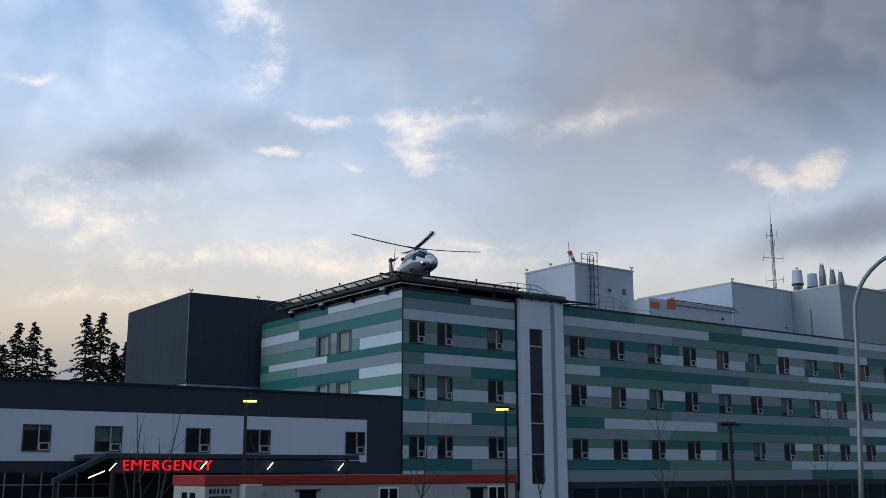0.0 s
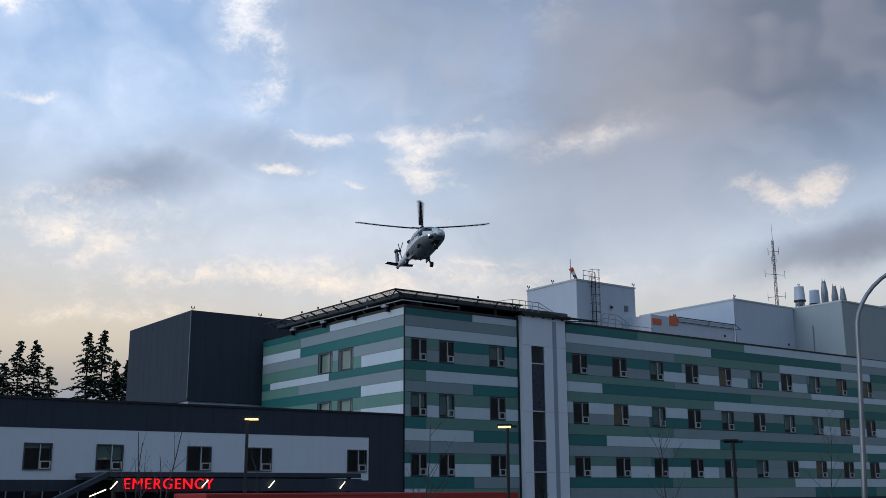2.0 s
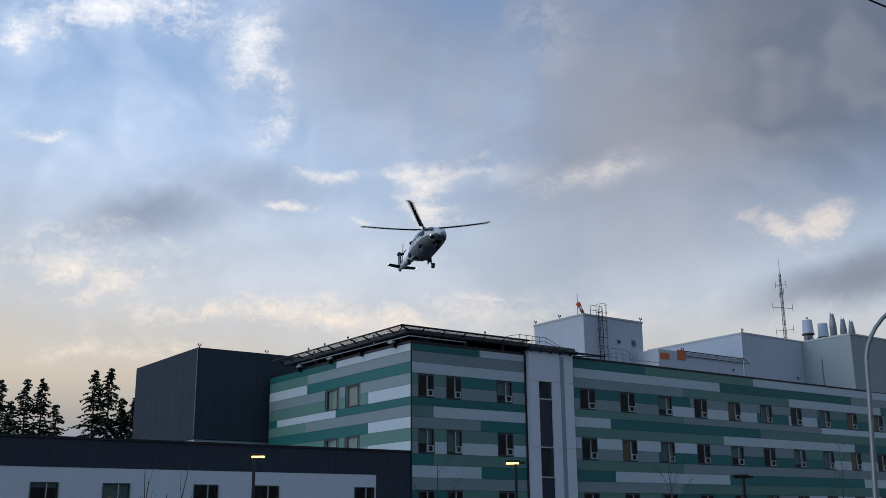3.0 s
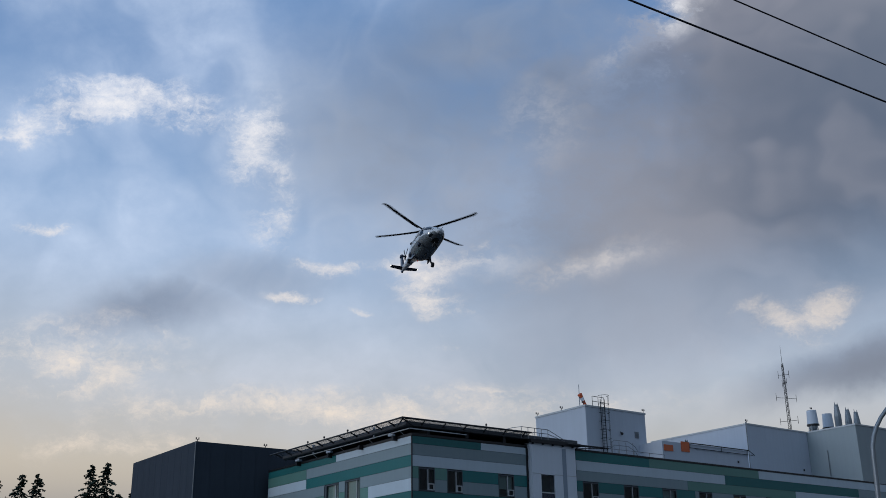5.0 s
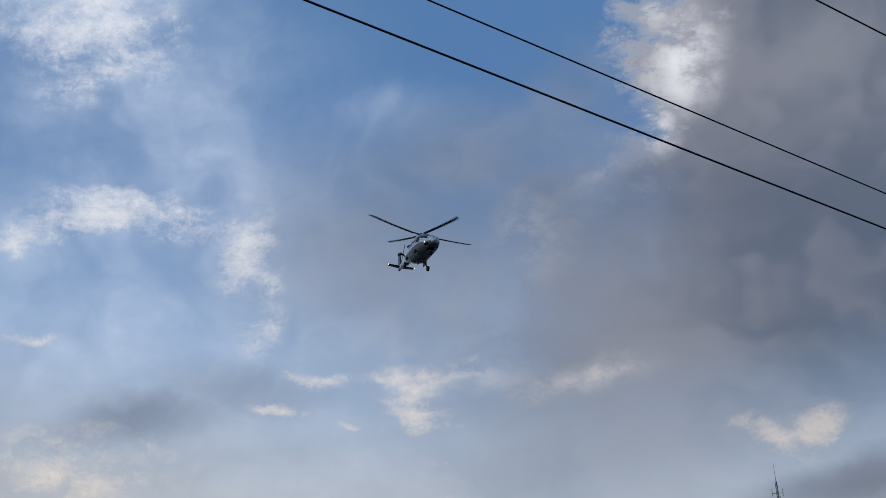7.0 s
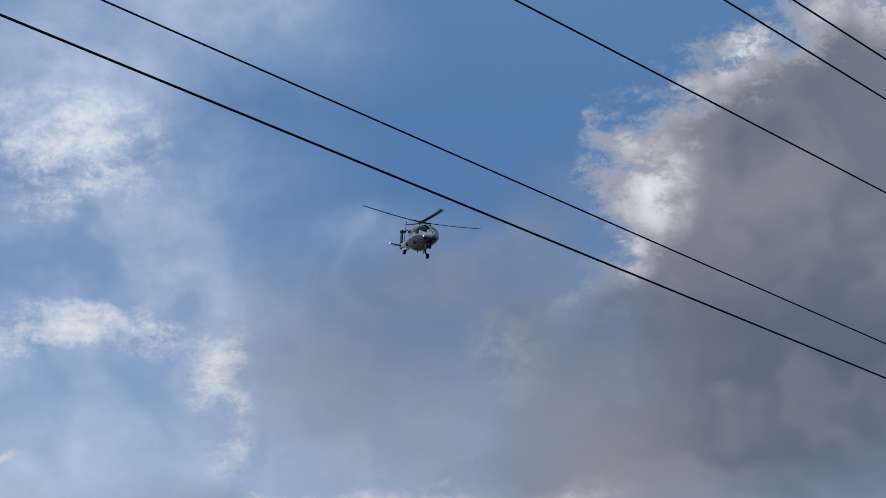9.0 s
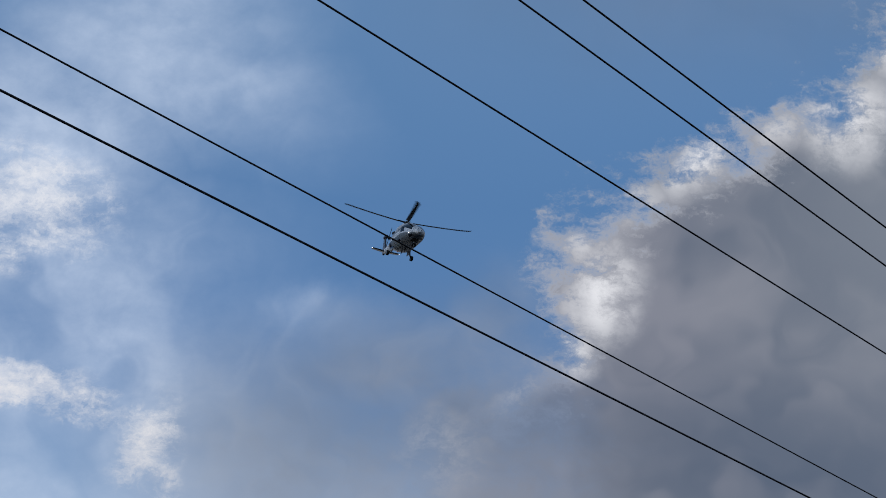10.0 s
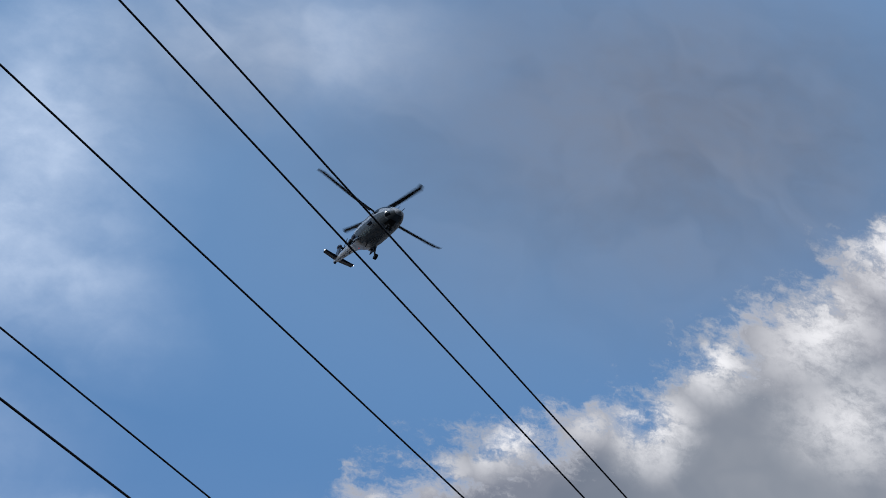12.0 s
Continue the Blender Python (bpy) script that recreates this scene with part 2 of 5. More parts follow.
    tip = banks([(-13.2, -19.4, 3.4, 2.6, 10, 0.9), (-11.6, -22.6, 3.6, 1.7, -30, 0.8), (-14.6, -18.4, 3.0, 0.8, 0, 0.7), (-8.0, -18.0, 5.0, 1.6, 14, 0.35), (5.0, -19.6, 7.0, 1.5, 10, 0.18)])
    tip = map_range(nt, math_node(nt, "MULTIPLY_ADD", math_node(nt, "MULTIPLY", math_node(nt, "SUBTRACT", fibre, 0.5), math_node(nt, "MULTIPLY", tip, 3.2, clamp=True)), 4.2, tip), 0.05, 1.4, 0.0, 0.85, True)
    color = mix_color(nt, tip, color, pale)
    streak = math_node(nt, "MULTIPLY", bank(31, -30.8, 13, 2.1, 15, 0.9), map_range(nt, t1, 0, 1, 0.75, 1.0))
    color = mix_color(nt, streak, color, (0.20, 0.225, 0.285))
    # behind the viewer the sky closes to grey overcast
    ahead = vec_node(nt, "DOT_PRODUCT", way, (0.0905, 0.8613, 0.5)).outputs["Value"]
    n3 = noise_node(nt, vec_node(nt, "MULTIPLY", way, (1.0, 1.0, 2.5)).outputs[0], 2.2, 6, 0.55).outputs[0]
    over = mix_color(nt, map_range(nt, n3, 0.35, 0.65, 0, 1, True), (0.115, 0.165, 0.235), (0.235, 0.30, 0.39))
    # brighter towards the sunset, duller low down
    west = vec_node(nt, "SCALE", over)
    link(nt, math_node(nt, "MULTIPLY", map_range(nt, sep.outputs[0], 0.1, -0.9, 1.0, 3.0, True), map_range(nt, up, 0.0, 0.55, 0.42, 1.62, True)), west.inputs[3])
    color = mix_color(nt, map_range(nt, ahead, 0.05, 0.50, 1.0, 0.0, True), color, west.outputs[0])
    bg = nt.nodes.new("ShaderNodeBackground")
    link(nt, color, bg.inputs[0])
    bg.inputs[1].default_value = 1.0
    out = nt.nodes.new("ShaderNodeOutputWorld")
    link(nt, bg.outputs[0], out.inputs[0])


build_sky()
sun = new("sun", bpy.data.lights.new("sun", "SUN"))
sun.data.energy, sun.data.angle, sun.data.color = 0.36, radians(14), (1.0, 0.94, 0.88)
sun.matrix_world = look((0, 0, 60), (-math.sin(radians(SUN_AZ)) * 100, -math.cos(radians(SUN_AZ)) * 100, 60 - 100 * math.tan(radians(SUN_EL))))

# ================= materials =================


def material(name, color, rough=0.6, metal=0.0, vary=0.12, scale=0.6, fine=14.0, bump=0.06, each=0.0, emit=None, power=0.0, streaks=0.0, shine=0.5):
    m = bpy.data.materials.new(name)
    m.use_nodes = True
    nt = m.node_tree
    p = nt.nodes["Principled BSDF"]
    where = nt.nodes.new("ShaderNodeTexCoord").outputs["Object"]
    big = noise_node(nt, where, scale, 5, 0.6)
    small = noise_node(nt, where, fine, 4, 0.6)
    level = math_node(nt, "ADD", math_node(nt, "MULTIPLY", big.outputs[0], 0.65), math_node(nt, "MULTIPLY", small.outputs[0], 0.35))
    if streaks:
        down = vec_node(nt, "MULTIPLY", where, (3.0, 3.0, 0.12)).outputs[0]
        s = noise_node(nt, down, 1.0, 4, 0.6).outputs[0]
        level = math_node(nt, "ADD", math_node(nt, "MULTIPLY", level, 1.0 - streaks), math_node(nt, "MULTIPLY", s, streaks))
    k = map_range(nt, level, 0.3, 0.7, 1.0 - vary, 1.0 + vary)
    if each:
        info = nt.nodes.new("ShaderNodeObjectInfo")
        k = math_node(nt, "MULTIPLY", k, map_range(nt, info.outputs["Random"], 0, 1, 1.0 - each, 1.0 + each))
    shade = vec_node(nt, "SCALE", color)
    link(nt, k, shade.inputs[3])
    link(nt, shade.outputs[0], p.inputs["Base Color"])
    link(nt, map_range(nt, small.outputs[0], 0.3, 0.7, max(rough - 0.08, 0.03), min(rough + 0.08, 1.0)), p.inputs["Roughness"])
    p.inputs["Metallic"].default_value = metal
    p.inputs["Specular IOR Level"].default_value = shine
    if bump:
        b = nt.nodes.new("ShaderNodeBump")
        b.inputs["Strength"].default_value, b.inputs["Distance"].default_value = bump, 0.02
        link(nt, level, b.inputs["Height"])
        link(nt, b.outputs[0], p.inputs["Normal"])
    if emit:
        p.inputs["Emission Color"].default_value = (*emit, 1)
        p.inputs["Emission Strength"].default_value = power
    return m


def glass_material(name, tint=(0.75, 0.82, 0.85)):
    m = bpy.data.materials.new(name)
    m.use_nodes = True
    nt = m.node_tree
    nt.nodes.clear()
    clear = nt.nodes.new("ShaderNodeBsdfTransparent")
    clear.inputs[0].default_value = (*tint, 1)
    gloss = nt.nodes.new("ShaderNodeBsdfGlossy")
    gloss.inputs["Roughness"].default_value = 0.03
    fres = nt.nodes.new("ShaderNodeFresnel")
    fres.inputs[0].default_value = 1.5
    mix = nt.nodes.new("ShaderNodeMixShader")
    link(nt, fres.outputs[0], mix.inputs[0])
    link(nt, clear.outputs[0], mix.inputs[1])
    link(nt, gloss.outputs[0], mix.inputs[2])
    out = nt.nodes.new("ShaderNodeOutputMaterial")
    link(nt, mix.outputs[0], out.inputs[0])
    return m


M_PANEL = {
    "W": material("panel_pale", (0.475, 0.56, 0.625), 0.5, vary=0.07, each=0.05, streaks=0.4, bump=0.03),
    "G": material("panel_grey", (0.207, 0.270, 0.296), 0.5, vary=0.07, each=0.07, streaks=0.4, bump=0.03),
    "S": material("panel_sage", (0.096, 0.220, 0.190), 0.5, vary=0.07, each=0.07, streaks=0.4, bump=0.03),
    "T": material("panel_teal", (0.008, 0.133, 0.134), 0.5, vary=0.08, each=0.10, streaks=0.4, bump=0.03),
}
M_BACK = material("dark_sheathing", (0.06, 0.07, 0.08), 0.8)
M_DARK = material("charcoal_cladding", (0.038, 0.049, 0.066), 0.8, vary=0.15, streaks=0.5, bump=0.03, shine=0.15)
M_WHITE = material("white_render_wall", (0.58, 0.63, 0.70), 0.7, vary=0.05, streaks=0.5)
M_PENT = material("pale_metal_cladding", (0.44, 0.49, 0.565), 0.5, vary=0.06, streaks=0.5)
M_PENT_DARK = material("grey_green_metal_cladding", (0.27, 0.32, 0.345), 0.5, vary=0.06, streaks=0.5)
M_ROOF = material("roof_membrane", (0.2, 0.21, 0.22), 0.9)
M_FRAME = material("window_aluminium", (0.45, 0.48, 0.50), 0.4, 0.3, vary=0.05)
M_GLASS = glass_material("window_glass", (0.55, 0.65, 0.66))
M_FRAME_DARK = material("dark_window_aluminium", (0.062, 0.080, 0.092), 0.6, 0.0, vary=0.05)
M_TOWER = material("tower_metal_cladding", (0.60, 0.65, 0.72), 0.5, vary=0.05, streaks=0.5)
M_GROOVE = material("blue_grey_metal", (0.24, 0.29, 0.36), 0.5, vary=0.05, streaks=0.4)
# room surfaces: the dimness indoors is put into a dark base colour
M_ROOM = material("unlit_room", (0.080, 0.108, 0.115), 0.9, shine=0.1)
M_BLIND = material("roller_blind", (0.46, 0.56, 0.54), 0.85, vary=0.05)
M_CURTAIN = material("lamp_lit_curtain", (0.30, 0.25, 0.18), 0.9, vary=0.35, scale=3, emit=(1.0, 0.74, 0.46), power=0.015)
M_LAMPLIT = material("lamp_lit_blind", (0.5, 0.42, 0.3), 0.9, vary=0.2, scale=3, emit=(1.0, 0.78, 0.50), power=0.16)
M_BLACK = material("black_steel", (0.012, 0.013, 0.016), 0.45, 0.2)
M_STEEL = material("galvanised_steel", (0.22, 0.24, 0.26), 0.45, 0.6)
M_PAD = material("helipad_steel", (0.018, 0.02, 0.024), 0.5, 0.4)
M_DECK = material("helipad_deck", (0.07, 0.075, 0.085), 0.7)
M_RED = material("red_trailer_band", (0.36, 0.028, 0.022), 0.5, vary=0.10, streaks=0.3)
M_TRAILER = material("trailer_siding", (0.38, 0.38, 0.37), 0.6, vary=0.06, streaks=0.4)
M_SIGN = material("red_sign_glow", (0.6, 0.02, 0.03), 0.4, emit=(1.0, 0.006, 0.012), power=0.9)
M_STRIP = material("strip_light", (0.9, 0.8, 0.6), 0.4, emit=(1.0, 0.85, 0.55), power=3.0)
M_LED = material("street_lamp_glow", (0.9, 0.8, 0.4), 0.4, emit=(1.0, 0.70, 0.18), power=2.2)
M_ORANGE = material("orange_cloth", (0.65, 0.11, 0.03), 0.7)
M_ORANGE_PAINT = material("orange_painted_metal", (0.55, 0.12, 0.04), 0.5)
M_WHITE_CLOTH = material("white_cloth", (0.75, 0.75, 0.75), 0.8)
M_BARK = material("grey_bark", (0.045, 0.042, 0.042), 0.9, fine=40, bump=0.3)
M_FIR_BARK = material("fir_bark", (0.05, 0.04, 0.032), 0.9, fine=20, bump=0.3)
M_FIR = material("fir_needles", (0.022, 0.040, 0.026), 0.85, vary=0.4, scale=0.4, fine=3)
M_ASPHALT = material("asphalt", (0.036, 0.037, 0.038), 0.95, vary=0.25, scale=0.15, fine=30, bump=0.2, shine=0.1)
M_HELI = material("white_aircraft_paint", (0.58, 0.60, 0.63), 0.4, vary=0.05, scale=1.2, fine=20, bump=0.01)
M_LOWER = material("dark_grey_green_hull_tone", (0.13, 0.15, 0.165), 0.5, vary=0.08, scale=1.2, fine=20, bump=0.01, shine=0.25)
M_NAVY = material("navy_aircraft_paint", (0.016, 0.022, 0.045), 0.3, vary=0.1, bump=0.01)
M_HGLASS = material("smoked_aircraft_glass", (0.010, 0.013, 0.018), 0.10, vary=0.1, bump=0.0, shine=0.08)
M_BLADE = material("rotor_blade_grey", (0.009, 0.010, 0.013), 0.65, vary=0.15, shine=0.2)
M_MARK = material("grey_green_marking", (0.20, 0.28, 0.30), 0.4, bump=0.01)
M_RUBBER = material("tyre_rubber", (0.015, 0.015, 0.016), 0.85)
M_LIGHT = material("landing_light", (0.9, 0.9, 0.9), 0.2, emit=(1.0, 0.95, 0.85), power=2.6)
M_REDLIGHT = material("red_beacon", (0.5, 0.03, 0.02), 0.3, emit=(1.0, 0.05, 0.02), power=0.3)
M_WIRE = material("wire_sheath", (0.010, 0.010, 0.016), 0.6)

# ================= mesh helpers =================


def box_into(bm, x0, x1, y0, y1, z0, z1, bevel=0.0):
    ret = bmesh.ops.create_cube(bm, size=1.0, matrix=Matrix.Translation(((x0 + x1) / 2, (y0 + y1) / 2, (z0 + z1) / 2)) @ Matrix.Diagonal((abs(x1 - x0), abs(y1 - y0), abs(z1 - z0), 1)))
    if bevel:
        edges = list({e for v in ret["verts"] for e in v.link_edges})
        bmesh.ops.bevel(bm, geom=edges, offset=bevel, segments=1, affect="EDGES")


def tube_into(bm, a, b, r0, r1=None, n=8):
    a, b = Vector(a), Vector(b)
    r1 = r0 if r1 is None else r1
    d = b - a
    m = Matrix.Translation((a + b) / 2) @ d.to_track_quat("Z", "Y").to_matrix().to_4x4()
    bmesh.ops.create_cone(bm, cap_ends=True, segments=n, radius1=r0, radius2=r1, depth=d.length, matrix=m)


def ball_into(bm, c, r, u=10, v=7, s=(1, 1, 1)):
    bmesh.ops.create_uvsphere(bm, u_segments=u, v_segments=v, radius=r, matrix=Matrix.Translation(c) @ Matrix.Diagonal((*s, 1)))


def sweep_into(bm, pts, radii, n=8):
    """A round bar along a line of points."""
    rings = []
    for i, p in enumerate(pts):
        p = Vector(p)
        d = (Vector(pts[min(i + 1, len(pts) - 1)]) - Vector(pts[max(i - 1, 0)])).normalized()
        ref = Vector((0, 1, 0)) if abs(d.y) < 0.9 else Vector((1, 0, 0))
        u = d.cross(ref).normalized()
        v = u.cross(d)
        r = radii[i] if isinstance(radii, (list, tuple)) else radii
        rings.append([bm.verts.new(p + u * (r * math.cos(k * math.tau / n)) + v * (r * math.sin(k * math.tau / n))) for k in range(n)])
    for a, b in zip(rings, rings[1:]):
        for k in range(n):
            bm.faces.new((a[k], a[(k + 1) % n], b[(k + 1) % n], b[k]))
    bm.faces.new(rings[0][::-1])
    bm.faces.new(rings[-1])


def mesh_of(name, bm, mat, smooth=False):
    bmesh.ops.recalc_face_normals(bm, faces=bm.faces[:])
    me = bpy.data.meshes.new(name)
    bm.to_mesh(me)
    bm.free()
    me.materials.append(mat)
    if smooth:
        for p in me.polygons:
            p.use_smooth = True
    return me


def part(name, bm, mat, parent=None, label="", smooth=False):
    ob = new(name, mesh_of(name, bm, mat, smooth))
    ob.parent = parent
    if label:
        tagged(ob, label)
    return ob


def box_part(name, dims, mat, parent=None, label="", bevel=0.0):
    bm = bmesh.new()
    box_into(bm, *dims, bevel=bevel)
    return part(name, bm, mat, parent, label)


def pane_part(name, x0, x1, y, z0, z1, parent):
    """One sheet of glass in the plane y, facing -y."""
    me = bpy.data.meshes.new(name)
    me.from_pydata([(x0, y, z0), (x1, y, z0), (x1, y, z1), (x0, y, z1)], [], [(0, 1, 2, 3)])
    me.materials.append(M_GLASS)
    ob = new(name, me)
    ob.parent, ob.visible_shadow = parent, False
    return ob


def thing(name, m, label, category, group="", kind=""):
    ob = new(name)
    ob.matrix_basis = m
    ob.empty_display_size = 0.3
    return tagged(ob, label, category, group, kind)


# the hospital's own axes: x along the long front, y back into the block, z up
SITE = pose(-3.06, 79.94, 0, 0, 0, 36.54)


def at_site(x, y, z, turn=0.0):
    return SITE @ pose(x, y, z, 0, 0, turn)


# ================= ground =================
bm = bmesh.new()
xs = [-3000, -400, -120, -60, -30, 0, 30, 60, 120, 400, 3000]
ys = [-3000, -300, -60, -10, 6, 14, 20, 28, 36, 60, 120, 400, 3000]
grid = [[bm.verts.new((x, y, 2.4 - 2.4 * min(max((y - 12) / 16, 0), 1))) for x in xs] for y in ys]
for r0, r1 in zip(grid, grid[1:]):
    for i in range(len(xs) - 1):
        bm.faces.new((r0[i], r0[i + 1], r1[i + 1], r1[i]))
tagged(part("ground", bm, M_ASPHALT), "dark worn asphalt of a car park sloping to the hospital", "ground", kind="structure")

# ================= hospital =================
hospital = thing("hospital_building", SITE, "four-storey hospital clad in pale, grey, sage and teal panels", "building")
LEVELS = [17.62, 17.04, 16.18, 15.33, 14.45, 13.50, 12.87, 12.0, 11.14, 10.19, 9.25, 8.38, 7.47, 6.57, 5.8, 4.80, 3.94, 2.95]
ROWS = [(15.24, 13.56), (11.06, 9.32), (6.5, 4.86)]
LENGTH, DEPTH, WEST = 86.0, 34.0, 23.57
WINS_A = [(0.63, 2.0), (3.3, 4.66), (8.35, 9.85)] + [(17.5 + 4.86 * i, 19.2 + 4.86 * i) for i in range(14)]
WINS_B = [(7.4, 9.65), (10.75, 13.05)]


def wall_with_openings(name, along_x, length, wins, rows, top, bottom, thick, parent, mat):
    """A wall from 0 to length, its outer face in the plane 0; along x (outside towards -y) or along y (outside towards -x)."""
    bm = bmesh.new()

    def put(a0, a1, z0, z1):
        if a1 - a0 < 0.01 or z1 - z0 < 0.01:
            return
        if along_x:
            box_into(bm, a0, a1, 0.0, thick, z0, z1)
        else:
            box_into(bm, 0.0, thick, a0, a1, z0, z1)
    z = top
    for hi, lo in rows:
        put(0, length, hi, z)
        a = 0
        for w0, w1 in wins:
            put(a, w0, lo, hi)
            a = w1
        put(a, length, lo, hi)
        z = lo
    put(0, length, bottom, z)
    return part(name, bm, mat, parent)


wall_a = wall_with_openings("front_wall", True, LENGTH, WINS_A, ROWS, 17.5, 0.0, 0.3, hospital, M_BACK)
wall_b = wall_with_openings("side_wall", False, WEST, WINS_B, ROWS[:2], 17.5, 0.3, 0.3, hospital, M_BACK)
bm = bmesh.new()
box_into(bm, 0.3, LENGTH, WEST - 0.3, WEST, 0, 17.5)
box_into(bm, LENGTH - 0.3, LENGTH, 0.3, WEST - 0.3, 0, 17.5)
part("rear_wall", bm, M_BACK, hospital)
bm = bmesh.new()
box_into(bm, 0.3, LENGTH - 0.3, 0.3, WEST - 0.3, 16.9, 17.2)
part("flat_roof", bm, M_ROOF, hospital)
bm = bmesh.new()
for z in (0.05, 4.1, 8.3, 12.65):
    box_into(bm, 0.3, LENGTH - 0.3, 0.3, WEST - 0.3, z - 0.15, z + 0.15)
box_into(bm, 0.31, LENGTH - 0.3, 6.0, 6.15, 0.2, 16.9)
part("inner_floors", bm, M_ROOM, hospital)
# dark coping along both fronts
bm = bmesh.new()
box_into(bm, -0.10, 11.3, -0.10, 0.4, 17.63, 17.82)
box_into(bm, 16.9, 61.0, -0.10, 0.4, 17.85, 18.0)
box_into(bm, 61.0, LENGTH, -0.08, 0.4, 17.85, 17.91)
box_into(bm, 16.9, LENGTH, 0.0, 0.3, 17.5, 17.845)
box_into(bm, -0.10, 0.4, 0.4, WEST, 17.63, 17.82)
part("coping", bm, M_BLACK, hospital, "thin black metal coping")

# cladding: for each band the colours and where they begin
BANDS_A = [
    "0T 6.6W 11.4- 16.8T 25.7S 41W", "0G 11.4- 16.8W 35.9T 57.4G", "0W 11.4- 16.8G 30.6S 46.5W 62.8T",
    "0S 4.6T 11.4- 16.8T 31.5G 51S 66G", "0G 11.4- 16.8G 28.4W 41.2T 46.2W 51T 61G", "0T 11.4- 16.8S 30.4G 51.6W",
    "0S 2W 11.4- 16.8W 21T 41.5S", "0G 6.6T 11.4- 16.8S 35.9W 57.2T", "0S 11.4- 16.8W 33G 47S",
    "0G 2.1W 11.4- 16.8G 26.8T 51.5W", "0T 2S 11.4- 16.8S 30G", "0W 6.6T 11.4- 16.8T 21.3W 36.4T 58.3W",
    "0G 11.4- 16.8G 29.8S 61T", "0T 3.2S 11.4- 16.8S 26.8T 42G 47W", "0W 11.4- 16.8W 36G 47S",
    "0T 6.6G 11.4- 16.8T 29.5S 47.7W", "0W 2S 11.4- 16.8G 51T 62S",
]
BANDS_B = [
    "0W 11.25T", "0G 16.3S", "0T 16.3W", "0G", "0W 6.1S", "0T 11.25W 21.9T", "0G 16.5S", "0W 6.1T", "0S", "0W 6.1G", "0T",
]


def panels(bands, along_x, length, wins, rows, parent):
    for i, text in enumerate(bands):
        hi, lo = LEVELS[i], LEVELS[i + 1]
        cuts = [(float(w[:-1]), w[-1]) for w in text.split()]
        windowed = any(r[1] - 0.1 < lo and hi < r[0] + 0.2 for r in rows)
        for j, (a, tone) in enumerate(cuts):
            b = cuts[j + 1][0] if j + 1 < len(cuts) else length
            if tone == "-":
                continue
            if i == 0 and along_x and a > 11:
                hi = 17.84
            spans = [(a, b)]
            if windowed:
                spans, s = [], a
                for w0, w1 in wins:
                    if w1 <= a or w0 >= b:
                        continue
                    if w0 - 0.06 > s:
                        spans.append((s, w0 - 0.06))
                    s = w1 + 0.06
                if s < b:
                    spans.append((s, b))
            for p0, p1 in spans:
                if p1 - p0 < 0.08:
                    continue
                bm = bmesh.new()
                d = (p0 + 0.012, p1 - 0.012, -0.06, -0.005) if along_x else (-0.06, -0.005, p0 + 0.012, p1 - 0.012)
                box_into(bm, *d, lo + 0.012, hi - 0.012)
                part("panel", bm, M_PANEL[tone], parent)


def hospital_window(w0, w1, hi, lo, along_x, parent, blind=0, lit=False, hopper=True):
    """Fixed light beside a light with a small pale hopper below, or two plain lights."""
    m = pose(w0, 0, lo) if along_x else pose(0, w1, lo, 0, 0, -90)
    w, h = w1 - w0, hi - lo
    win = new("window")
    win.parent, win.matrix_basis = parent, m
    bm = bmesh.new()
    f = 0.06
    for d in ((-0.06, w + 0.06, 0, f), (-0.06, w + 0.06, h - f, h)):
        box_into(bm, d[0], d[1], -0.075, 0.12, d[2], d[3])
    for x in (-0.06, w):
        box_into(bm, x, x + 0.06, -0.075, 0.12, f, h - f)
    part("frame", bm, M_FRAME_DARK, win)
    cut = w * (0.56 if hopper else 0.80)
    box_part("mullion", (cut, cut + 0.06, -0.07, 0.1, f, h - f), M_FRAME, win)
    x0, x1, z0, z1 = cut + 0.06, w, f, h * 0.34
    if hopper:
        bm = bmesh.new()
        t = 0.07
        for d in ((x0, x1, z0, z0 + t), (x0, x1, z1 - t, z1), (x0, x0 + t, z0 + t, z1 - t), (x1 - t, x1, z0 + t, z1 - t)):
            box_into(bm, d[0], d[1], -0.095, 0.02, d[2], d[3])
        part("opening_sash", bm, M_FRAME, win)
        lights = ((0.0, cut, f, h - f), (x0, x1, z1, h - f), (x0 + t, x1 - t, z0 + t, z1 - t))
    else:
        box_part("deep_jamb", (0.0, 0.28, -0.03, 0.14, f, h - f), M_FRAME_DARK, win)
        lights = ((0.28, cut, f, h - f), (x0, x1, f, h - f))
    for d in lights:
        pane_part("pane", d[0], d[1], 0.0, d[2], d[3], win)
    if blind:
        box_part("blind", (0.02, w - 0.02, 0.16, 0.17, h * (1 - blind), h - 0.02), M_BLIND, win, "pale roller blind, drawn")
    if lit:
        box_part("curtain", (0.02, w - 0.02, 0.45, 0.47, 0.02, h - 0.02), M_CURTAIN, win, "curtain glowing in warm lamp light")
    return win


